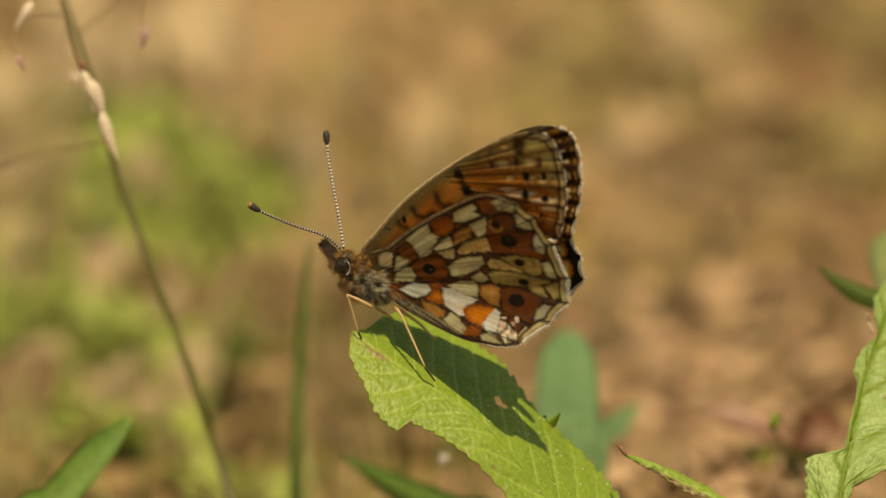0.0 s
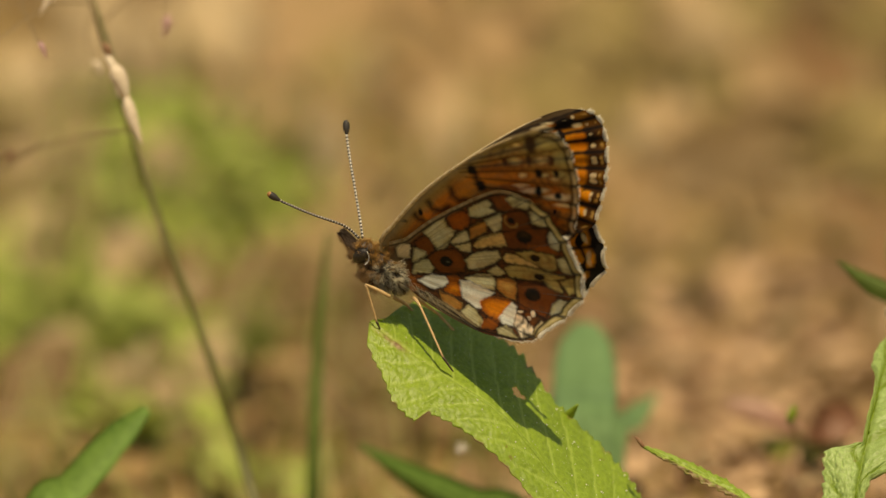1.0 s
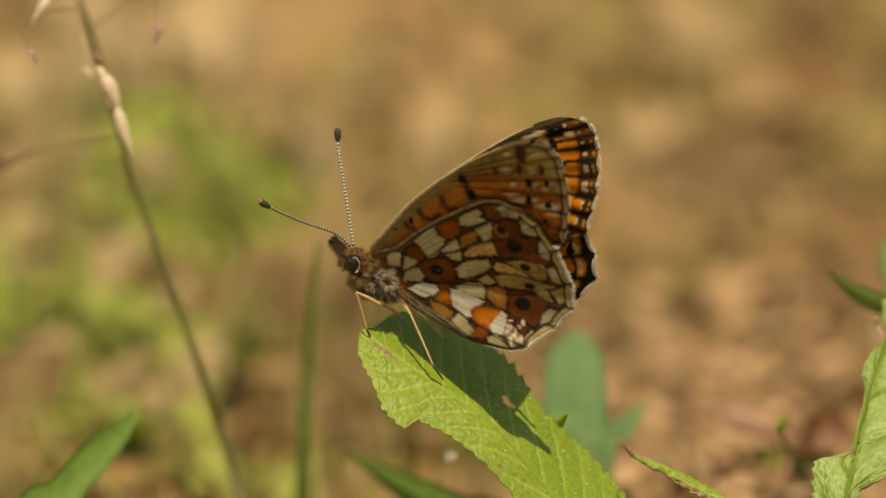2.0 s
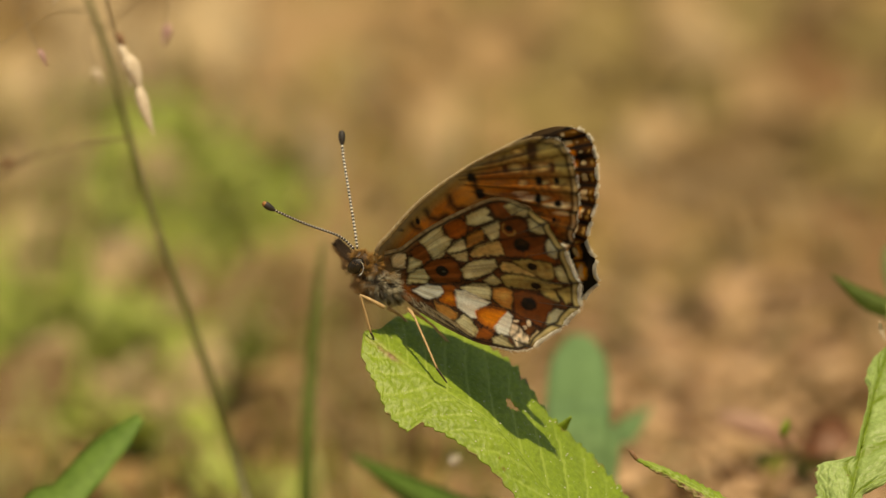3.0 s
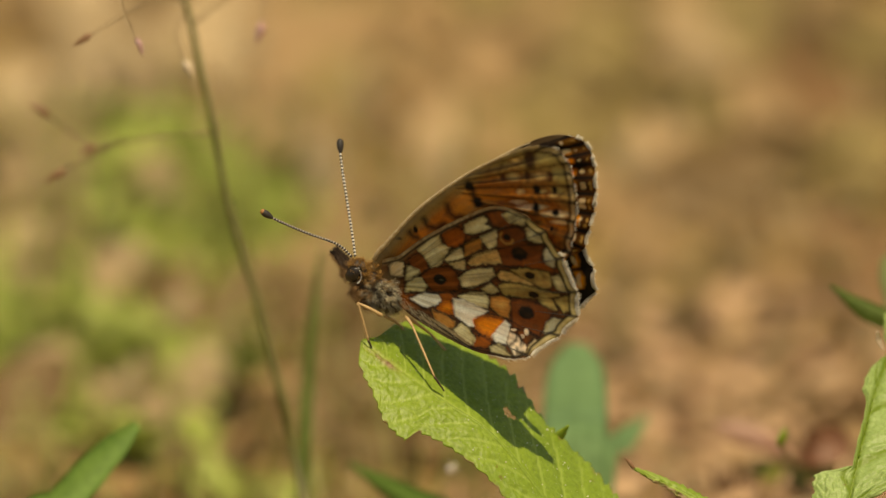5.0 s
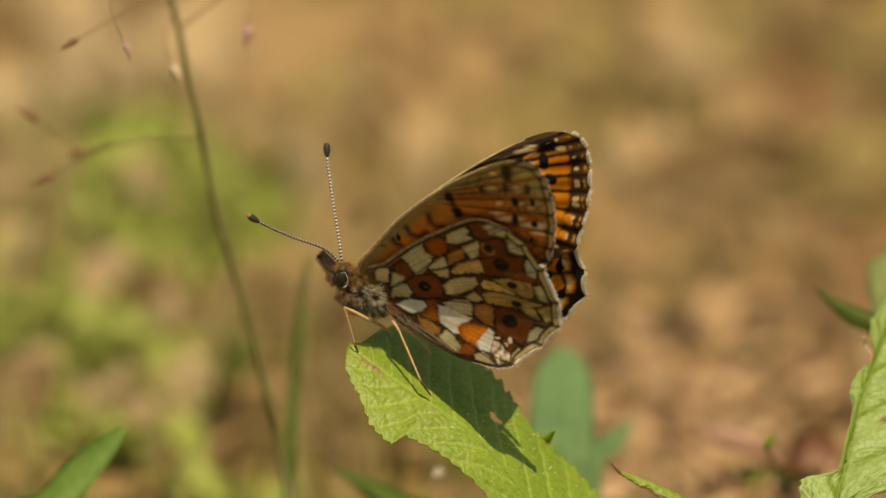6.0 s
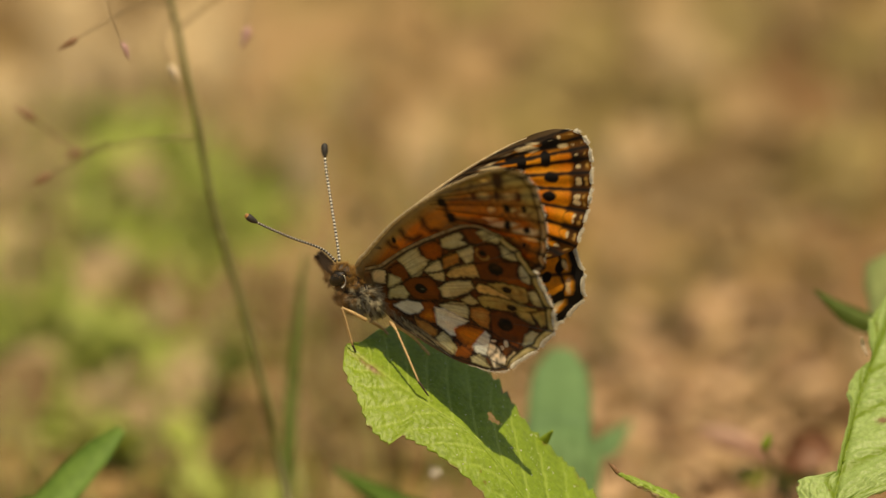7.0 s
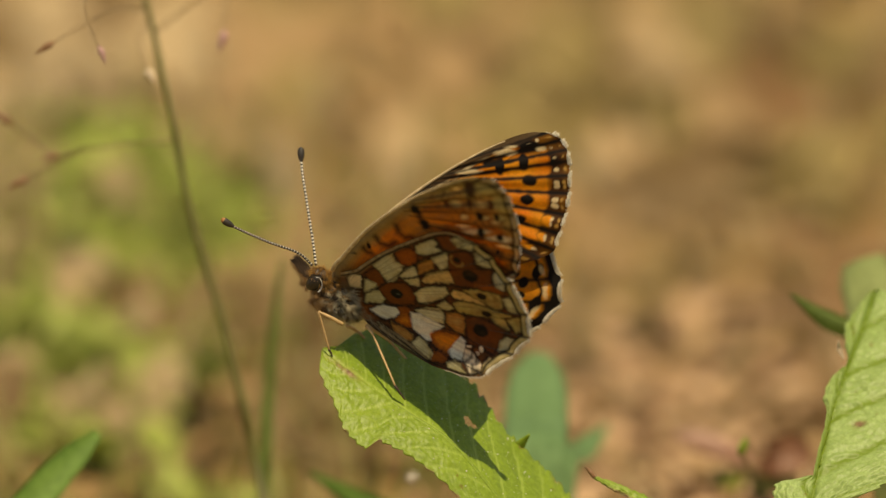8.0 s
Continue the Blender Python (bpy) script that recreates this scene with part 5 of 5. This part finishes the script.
def wing_grid(kind, outline, nu, nv, scallop, veins, under, upper):
    """Plan of one wing: points, distance to its rim, pigments of both faces."""
    if kind in WING_CACHE:
        return WING_CACHE[kind]
    o = spline(outline, 420)
    xy = np.array([(r * math.cos(radians(a)), r * math.sin(radians(a))) for a, r in o])
    run = np.concatenate([[0], np.cumsum(np.hypot(*np.diff(xy, axis=0).T))])
    t = np.linspace(0, run[-1], nu)
    ang, rad = np.interp(t, run, o[:, 0]), np.interp(t, run, o[:, 1])
    for i, a in enumerate(ang):
        if min(veins) - 3 < a < max(veins) + 2:
            d = min(abs(a - v) for v in veins) * 0.01745 * rad[i]
            rad[i] += scallop * (math.exp(-(d / 0.45) ** 2) - 0.35)
    rim_pts = np.column_stack([rad * np.cos(np.radians(ang)), rad * np.sin(np.radians(ang))])
    vs = np.linspace(0, 1, nv) ** 0.8
    span = nu // 9
    grid = rim_pts[:, None, :] * vs[None, :, None]
    rims = np.empty((nu, nv))
    for i in range(nu):
        near = rim_pts[max(0, i - span):i + span + 1]
        rims[i] = np.min(np.hypot(grid[i, :, None, 0] - near[None, :, 0], grid[i, :, None, 1] - near[None, :, 1]), axis=1)
    x, z, rim = grid[:, :, 0].ravel(), grid[:, :, 1].ravel(), rims.ravel()
    a, rho = np.repeat(ang, nv), np.hypot(x, z)
    if kind == "forewing":
        fx, fz = x - FAN_AT[0], z - FAN_AT[1]
        dv = np.min(np.abs(np.degrees(np.arctan2(fz, fx))[:, None] - np.array(FAN)), axis=1) * 0.01745 * np.hypot(fx, fz)
    else:
        dv = np.min(np.abs(a[:, None] - np.array(veins)), axis=1) * 0.01745 * rho
    WING_CACHE[kind] = (np.column_stack([x, z, np.tile(vs, nu), a]), under(x, z, a, rho, rim, dv), upper(x, z, a, rho, rim, dv), ang, rad)
    return WING_CACHE[kind]


def wing(parent, kind, side, off, label, nu=420, nv=180, thick=0.07):
    """One wing, in the plane y = 0, with its underside to the outside. side: -1 left, 1 right."""
    fore = kind == "forewing"
    veins = FORE_VEINS if fore else HIND_VEINS
    pts, pig_a, pig_b, ang, rad = wing_grid(kind, FORE if fore else HIND, nu, nv, 0.12 if fore else 0.32, veins,
                                            fore_under if fore else hind_under, fore_upper if fore else hind_upper)

    def flare(rho, a):
        """The inner edge of a hindwing wraps round the abdomen, the left rear corner is bent outwards."""
        if fore:
            return 0.0
        y = 1.6 * max(0.0, (32 - a) / 32) ** 1.4 * (rho / 9.5) ** 1.3
        return y + (0.7 * math.exp(-((a - 5.0) / 8.0) ** 2) * (rho / 12.5) ** 4 if side < 0 else 0.0)

    def up(x, z, a):
        return z + 0.48 * flare(math.hypot(x, z), a)

    def out(x, z, a):
        """How far the sheet stands off its plane: a shallow camber, pleats at the veins, a flared inner edge."""
        rho = math.hypot(x, z)
        y = off + (0.0 if fore else 0.03 * rho) + 0.10 * math.sin(math.pi * min(1.0, rho / 20.0)) + 0.6 * (rho / 20.0) ** 2
        if fore:                         # pleats between the veins
            g = math.degrees(math.atan2(z - FAN_AT[1], x - FAN_AT[0]))
            y += 0.09 * math.cos(radians(g * 48.0)) * max(0.0, min(1.0, (rho - 11.5) / 5.0))
        else:
            y += 0.06 * math.cos(a * 0.72) * rho / 20.0
        y += flare(rho, a)
        return y + 0.10 * noise.noise(Vector((x * 0.35, z * 0.35, 8.0))) * min(1.0, rho / 12.0)

    verts = [(x, side * (out(x, z, a) + thick), up(x, z, a)) for x, z, v, a in pts] + [(x, side * out(x, z, a), up(x, z, a)) for x, z, v, a in pts]
    n = nu * nv
    faces = []
    for i in range(nu - 1):
        for j in range(nv - 1):
            p = i * nv + j
            q = (p, p + 1, p + nv + 1, p + nv)
            faces.append(q if side < 0 else q[::-1])
            q = (n + p, n + p + nv, n + p + nv + 1, n + p + 1)
            faces.append(q if side < 0 else q[::-1])
        p = i * nv + nv - 1
        faces.append((p, p + nv, n + p + nv, n + p))
    ob = part(kind, (verts, faces), WING, parent, label)
    col = ob.data.color_attributes.new("pigment", "FLOAT_COLOR", "POINT")
    col.data.foreach_set("color", np.vstack([pig_a, pig_b]).astype(np.float32).ravel())
    if not fore:         # a sheet added from the inner edges under the abdomen, to close their shadow
        fold, quads = [], []
        m = 6
        for i in range(nu):
            if -11 < ang[i] < 9.5:
                x, z = rad[i] * math.cos(radians(ang[i])) * 0.97, rad[i] * math.sin(radians(ang[i])) * 0.97 + 0.1
                y0, y1 = out(x, z, ang[i]), -0.6 - 0.14 * x
                for k in range(m + 1):
                    q = k / m
                    fold.append((x - 0.25 * q, side * (y0 + (y1 - y0) * q), up(x, z, ang[i]) + 0.10 * math.sin(3.1416 * q) + 0.06 * side * q))
        rows = len(fold) // (m + 1)
        for i in range(rows - 1):
            for k in range(m):
                p = i * (m + 1) + k
                quads.append((p, p + 1, p + m + 2, p + m + 1))
        part("shadow_fold", (fold, quads), FOLD, ob, "added brown sheet under the abdomen that closes the shadow between the wings")
    # raised veins on the underside
    for a in (() if fore else veins):
        r = float(np.interp(a, ang[::-1], rad[::-1])) * 0.985
        line = []
        for v in np.linspace(0.80, 1.0, 8):
            bow = 1.2 * math.sin(math.pi * v) * (1 if fore else -0.6)
            x, z = r * v * math.cos(radians(a + bow)), r * v * math.sin(radians(a + bow))
            line.append((x, side * (out(x, z, a + bow) + thick + 0.005), up(x, z, a + bow)))
        part("vein", tube(line, [0.012, 0.03, 0.03], 5, 16), VEIN, ob)
    if fore:             # the stout front vein
        line = []
        for i in range(8, nu, 8):
            if ang[i] > 73:
                k = 0.985
                x, z = rad[i] * k * math.cos(radians(ang[i])), rad[i] * k * math.sin(radians(ang[i]))
                line.append((x, side * (out(x, z, ang[i]) + thick * 0.5), z))
        part("leading_edge", tube(line, [0.20, 0.16, 0.08], 6, 60), EDGE, ob, "stout brown front edge, lightened like a backlit rim")
    if not fore:         # soft hairs on the inner edge
        rng = np.random.default_rng(9)
        roots, dirs, lens = [], [], []
        for _ in range(320):
            a, v = rng.uniform(-10, 3), rng.uniform(0.10, 0.8)
            r = float(np.interp(a, ang[::-1], rad[::-1])) * v
            x, z = r * math.cos(radians(a)), r * math.sin(radians(a))
            roots.append((x, side * (out(x, z, a) + thick), up(x, z, a)))
            dirs.append((0.9, side * 0.25 + rng.normal(0, 0.12), -0.35 + rng.normal(0, 0.2)))
            lens.append(rng.uniform(0.4, 0.9))
        part("inner_hairs", hairs(roots, dirs, lens, 0.017, rng), FUR_DULL, ob, "dull brown hairs along the inner edge")
    # hair fringe along the outer border
    rng = np.random.default_rng(5 + (2 if fore else 0))
    roots, dirs, lens = [], [], []
    lo, hi = (44.5 if side < 0 else 43.6, 69.5) if fore else (2.5 if side < 0 else 1.5, 46)
    for i in range(1, nu - 1):
        if lo < ang[i] < hi:
            d = min(abs(ang[i] - v) for v in veins) * 0.01745 * rad[i]
            for k in range(2 if d < 0.22 or (side < 0 and ang[i] < 11) else (4 if side < 0 and fore else 11 if side < 0 else 16)):
                j = i + rng.uniform(-0.5, 0.5)
                a, r = np.interp(j, range(nu), ang), np.interp(j, range(nu), rad)
                x, z = r * math.cos(radians(a)), r * math.sin(radians(a))
                roots.append((x * 0.995, side * (out(x, z, a) + thick * rng.uniform(0, 1)), up(x, z, a) * 0.995))
                dirs.append((x / r + rng.normal(0, 0.2), rng.normal(0, 0.22), z / r + rng.normal(0, 0.2)))
                lens.append(rng.uniform(0.2, 0.25 if fore and side < 0 else 0.56 if side < 0 else 0.52) * (0.5 if d < 0.22 else 1.0))
    part("fringe", hairs(roots, dirs, lens, 0.03, rng, 0.2), FRINGE, ob, "chequered whitish hair fringe")
    return ob


# for the sheets added between the hindwings to keep the sun out
FOLD = simple("shadow_fold_brown", (0.06, 0.045, 0.025), (0.16, 0.125, 0.07), 1500.0, 0.6, 0.2)
# brown with a pale gold end, which paints in the backlit rim
EDGE = simple("wing_front_edge", (0.26, 0.18, 0.09), (0.56, 0.44, 0.26), 2500.0, 0.5, 0.3)


def antenna(parent, points, label, dark=0.52, tip=BLACK_SCALE):
    c = spline(points, 60)
    seg = np.concatenate([[0], np.cumsum(np.linalg.norm(np.diff(c, axis=0), axis=1))])
    total = seg[-1]
    at = lambda d: np.array([np.interp(d, seg, c[:, k]) for k in range(3)])
    rings = [[], []]
    n = 30
    root = None
    shaft = total - 1.25
    for i in range(n):
        a, b = shaft * i / n, shaft * (i + dark) / n
        b2 = shaft * (i + 1) / n
        rings[0].append(tube([at(a), at(b)], [0.105, 0.115], 7, 2, False))
        rings[1].append(tube([at(b), at(b2)], [0.10, 0.095], 7, 2, False))
    root = part("antenna", merge(rings[0]), BLACK_SCALE, parent, label)
    part("banding", merge(rings[1]), WHITE_SCALE, root)
    club = [at(d) for d in np.linspace(shaft, total - 0.22, 8)]
    part("club", tube(club, [0.09, 0.2, 0.28, 0.30, 0.27], 9, 16), BLACK_SCALE, root, "dark antenna club")
    part("club_tip", tube([at(total - 0.26), at(total - 0.08), at(total)], [0.24, 0.2, 0.05], 9, 8), tip, root, "rounded tip of the club")


def leg(parent, coxa, knee, foot, toe):
    f = part("leg", tube([coxa, tuple((np.array(coxa) + np.array(knee)) / 2 + np.array((0, -0.1, 0.1))), knee], [0.17, 0.15, 0.10], 8, 14), LEG, parent, "slim pale brown leg")
    part("tibia", tube([knee, tuple((np.array(knee) * 0.5 + np.array(foot) * 0.5)), foot], [0.10, 0.10, 0.085], 8, 14), LEG, f)
    part("tarsus", tube([foot, tuple((np.array(foot) * 0.5 + np.array(toe) * 0.5)), toe], [0.11, 0.09, 0.06], 7, 8), CHITIN, f, "dark foot")
    rng = np.random.default_rng(3)
    r, d = [], []
    for k in range(50):
        s = rng.uniform(0, 1)
        r.append(np.array(knee) * (1 - s) + np.array(foot) * s)
        d.append(rng.normal(0, 1, 3))
    part("spines", hairs(r, d, rng.uniform(0.15, 0.3, 50), 0.014, rng), LEG, f)


def fur(parent, name, centre, radii, turn, count, length, lean, mat, seed, keep=lambda d: True, width=0.02):
    rng = np.random.default_rng(seed)
    roots, dirs, lens = [], [], []
    while len(roots) < count:
        tuft = Vector(rng.normal(0, 1, 3)).normalized()
        if not keep(tuft):
            continue
        way, reach = (turn @ tuft) + Vector(lean) + Vector(rng.normal(0, 0.38, 3)), rng.uniform(0.55, 1.1) * length
        for _ in range(9):
            off = Vector(rng.normal(0, 0.085, 3))
            d = (tuft + off).normalized()
            roots.append(Vector(centre) + turn @ Vector((d.x * radii[0], d.y * radii[1], d.z * radii[2])) * 0.97)
            dirs.append(way - 0.9 * (turn @ off) + Vector(rng.normal(0, 0.07, 3)))
            lens.append(rng.uniform(0.7, 1.0) * reach)
    return part(name, hairs(roots, dirs, lens, width, rng), mat, parent)


def butterfly():
    t = thing("butterfly", FLY_AT, "orange and brown fritillary butterfly with silver-spotted underwings on a leaf", "butterfly")
    tilt = Matrix.Rotation(radians(-8), 3, "Y")
    thorax = part("thorax", blob((0.2, 0, -0.5), (1.9, 1.2, 1.4), tilt, 18, 24, 0.12, 1), CHITIN, t, "dark furry thorax")
    fur(thorax, "back_fur", (0.2, 0, -0.5), (1.9, 1.25, 1.45), tilt, 1100, 0.75, (0.6, 0, 0.1), FUR_RUST, 1, lambda d: d.z > 0.4, 0.014)
    fur(thorax, "side_fur", (0.3, 0, -0.55), (1.95, 1.25, 1.45), tilt, 2600, 1.0, (0.6, 0, -0.1), FUR_GREY, 2, lambda d: d.z < 0.7 and d.x > -0.55, 0.014)
    fur(thorax, "breast_fur", (-0.3, 0, -0.9), (1.7, 1.2, 1.3), tilt, 1800, 0.95, (0.0, 0, -0.35), FUR_BROWN, 3, lambda d: d.z < 0.25 and d.x < 0.2, 0.014)
    fur(thorax, "under_fur", (0.3, 0, -0.55), (1.95, 1.27, 1.47), tilt, 2000, 0.85, (0.5, 0, -0.1), FUR_DARK, 12, lambda d: d.z < 0.6 and math.sin(d.x * 5.0 + d.z * 3.0) > -0.2, 0.018)
    fur(thorax, "root_tuft", (0.7, 0, -0.2), (1.3, 1.3, 1.0), tilt, 620, 1.3, (0.8, 0, 0.3), FUR_PALE, 8, lambda d: abs(d.y) > 0.5 and d.x > -0.6, 0.018)
    abdomen = part("abdomen", tube([(1.4, 0, -0.4), (4.0, 0, 0.25), (7.0, 0, 0.9), (10.0, 0, 1.5), (12.6, 0, 2.1)], [0.8, 0.75, 0.68, 0.62, 0.55, 0.4, 0.1], 18, 40), CHITIN, t, "slender brown abdomen")
    rng = np.random.default_rng(12)
    r, d = [], []
    for k in range(900):
        s, a = rng.uniform(1.4, 9.4), rng.uniform(0, 6.283)
        w = 0.72 - 0.02 * abs(s - 4)
        r.append((s, w * math.cos(a), -0.35 + 0.22 * (s - 1.4) + w * math.sin(a)))
        d.append((0.9, math.cos(a) * 0.6, math.sin(a) * 0.6))
    part("abdomen_fur", hairs(r, d, rng.uniform(0.35, 0.75, 900), 0.018, rng), FUR_GREY, abdomen)
    head = part("head", blob((-2.18, -0.28, -0.02), (0.86, 0.84, 0.86), None, 14, 18, 0.1, 4), CHITIN, t, "brown furry head")
    hc = Vector((-2.18, -0.28, -0.02))
    fur(head, "crown_fur", hc, (0.86, 0.86, 0.88), Matrix.Identity(3), 1100, 0.55, (0.1, 0, 0.35), FUR_RUST, 5, lambda d: d.z > 0.1 or d.x > 0.45, 0.014)
    fur(head, "collar_fur", hc + Vector((1.2, 0, 0.25)), (0.85, 0.95, 1.0), Matrix.Identity(3), 1300, 0.6, (0.3, 0, 0.35), FUR_RUST, 6, lambda d: d.z > -0.5, 0.014)
    fur(head, "face_fur", hc + Vector((-0.35, 0, -0.35)), (0.75, 0.7, 0.8), Matrix.Identity(3), 700, 0.6, (-0.5, 0, -0.35), FUR_BROWN, 7, lambda d: d.x < 0.1, 0.012)
    for s in (-1, 1):
        eye = part("eye", blob(hc + Vector((-0.05, s * 0.62, -0.12)), (0.60, 0.52, 0.84), Matrix.Rotation(radians(20), 3, "Y"), 16, 22), EYE, head, "dark glossy compound eye")
        rng = np.random.default_rng(20)
        rim = [(hc + Vector((0.62 * math.sin(a) + 0.05, s * 0.85, 0.75 * math.cos(a) - 0.15))) for a in np.linspace(0.35, 2.1, 60)]
        part("eye_rim", hairs(rim, [(0.3, s * 0.5, 0.1)] * 60, [0.20] * 60, 0.035, rng), WHITE_SCALE, eye, "whitish rim of scales")
        p0, p1 = Vector((-2.80, -0.64, -0.13)), Vector((-4.57, -0.64, 0.50))
        p0.y, p1.y = s * 0.45 + hc.y, s * 0.40 + hc.y
        mid = (p0 + p1) / 2 + Vector((-0.08, 0, -0.10))
        palp = part("palp", tube([p0, mid, p1], [0.22, 0.26, 0.20, 0.05], 10, 16), PALP, head, "hairy forward-pointing palp")
        axis = (p1 - p0).normalized()
        for tone, drop, count in ((FUR_DARK, 0.0, 700), (FUR_BROWN, -0.12, 350)):
            rr, dd = [], []
            for q in np.linspace(0.0, 1.0, count):
                w = Vector(rng.normal(0, 1, 3))
                w = (w - axis * w.dot(axis)).normalized()
                w.z += 2.0 * drop * abs(w.z) * 4
                rr.append(p0.lerp(p1, q) + w * 0.2 * (1.05 - 0.7 * q) + Vector((0, 0, drop)))
                dd.append(axis + w * 0.45 + Vector(rng.normal(0, 0.15, 3)) + Vector((0, 0, drop * 3)))
            part("palp_hairs", hairs(rr, dd, rng.uniform(0.22, 0.5, count), 0.014, rng), tone, palp)
    part("tongue", tube([hc + Vector((-0.6, 0, -0.7)), hc + Vector((-0.5, 0, -1.0)), hc + Vector((-0.1, 0, -1.0))], [0.1, 0.12, 0.06], 6, 10), CHITIN, head)
    antenna(head, [(-3.06, -0.47, 0.90), (-4.58, -0.85, 1.39), (-7.08, -2.13, 1.50), (-9.63, -3.51, 1.84), (-10.95, -3.99, 2.10)], "black and white ringed clubbed antenna with a brown tip", 0.74, CLUB_TIP)
    antenna(head, [(-2.94, 0.49, 0.55), (-4.14, 1.41, 1.71), (-6.30, 2.99, 3.71), (-8.16, 4.53, 5.35), (-9.21, 5.39, 6.58)], "black and white ringed clubbed antenna")
    leg(t, (1.49, -1.62, -1.70), (-0.61, -2.51, -1.39), (1.57, -2.42, -3.90), (2.05, -2.26, -4.37))
    leg(t, (3.23, -1.03, -0.99), (4.15, -1.57, -1.15), (7.79, -2.95, -3.33), (9.03, -2.75, -4.10))
    for a, b, c, d in (((1.66, -0.04, -2.42), (2.74, 2.09, -3.59), (4.33, 3.03, -4.77), (4.75, 3.40, -5.03)), ((3.32, 0.49, -1.80), (5.33, 2.12, -2.85), (7.40, 3.42, -4.31), (7.90, 3.82, -4.53))):
        leg(t, a, b, c, d)
    wings = {}
    for s, who in ((-1, "left"), (1, "right")):
        wings[who] = (wing(t, "forewing", s, 0.06, "forewing, black-spotted orange above, olive at the tip below"),
                      wing(t, "hindwing", s, 0.34, "hindwing with silver, cream and rust cells below"))
    return wings


wings = butterfly()


# ---------------------------------------------------------------- what moves
def motions():
    # how far each wing pair is opened from the closed position, degrees
    opened = ((0, 3.0), (0.1, 4.6), (0.2, 4.8), (0.3, 4.4), (0.4, 5.6), (0.5, 9.3), (0.6, 10.4), (0.7, 9), (0.8, 6.3), (0.9, 6), (1, 8.2), (1.1, 10), (1.2, 9), (1.3, 8.2), (1.4, 6.4), (1.5, 5.5), (1.6, 8.8), (1.7, 8.2),
              (2.8, 11.2), (2.9, 7), (3, 4.4), (3.1, 4), (3.2, 3.6), (3.3, 7.8), (3.4, 12.5), (3.5, 11.5), (3.6, 7.2), (3.7, 4.8), (3.8, 3.6), (3.9, 2.4), (4, 1.5), (4.2, 1.2), (4.4, 1.5), (4.5, 4.4), (4.6, 11), (4.7, 17.3),
              (4.8, 12.8), (4.9, 9.3), (5, 4.6), (5.1, 5.8), (5.2, 9.8), (6.3, 11.5), (6.5, 16.1), (6.7, 16.5), (6.9, 14), (7, 14.9), (7.1, 17.5), (7.3, 17), (7.5, 11.8), (7.6, 14), (7.7, 17), (8, 17.2))
    # closed, the wings lean to the left together; the right pair opens further: degrees closed and when open by 16.2, and drawn back
    swing = {"left": ((2.3, 17.3, -0.7, -2.0), (2.5, 16.3, 0.6, 0.6)), "right": ((-3.4, 18.4, 1.1, 1.1), (-3.8, 24.6, -0.8, 0.2))}
    for who, turn in (("left", 1), ("right", -1)):
        for w, (shut, wide, back, back_wide) in zip(wings[who], swing[who]):
            rows = [(t, max(0.0, (a - 1.0) / 16.2)) for t, a in opened]
            walk(w, [(t, pose(0, 0, 0, turn * (shut + (wide - shut) * k), back + (back_wide - back) * k)) for t, k in rows])
    # the grass stem leans, then springs free and sways back
    bx, by, bz = [v * MM for v in STEM_BASE]
    sway = ((0, -3.6, -4.3), (0.5, -3.6, -4.4), (1, -3.4, -4.3), (1.7, -3.4, -4.4), (2.8, -3.4, -4.3), (3.1, -3.1, -4.2), (3.3, -3.1, -4.2), (3.4, 4.1, -8.9), (3.5, -3.0, 4.4), (3.6, 0.2, -0.3), (3.8, 0.2, 0.4), (4, 0.2, 0.3), (4.2, 0.3, 0.2), (4.5, 0.45, 0), (8, 0.55, 0.05))
    walk(grass_ob, [(t, pose(bx + dx * MM, by, bz, 0, ry, 0)) for t, dx, ry in sway])
    droop = ((0, 8.73, 1.0, 4.3), (0.5, 8.56, 1.3, 4.4), (1, 8.94, 1.3, 4.3), (1.7, 8.93, 1.1, 4.4), (2.8, 9.46, 0.71, 3.3), (3.1, 10.57, 3.7, 5.2), (3.3, 10.78, 3.78, 6.2), (3.4, 10.34, 10.43, 10.9), (3.5, 0.19, 11.2, -4.4), (3.8, 2.6, 11.25, -0.6), (4, 2.31, 7.61, 1.3), (4.2, 3.96, 11.84, -0.4), (4.5, 5, 15, 0), (8, 4.76, 14.96, -0.1))
    tx, ty, tz = [v * MM for v in droop_top]
    walk(droop_ob, [(t, pose(tx + dx * MM, ty, tz + dz * MM, 0, ry, 0)) for t, dx, dz, ry in droop])


motions()
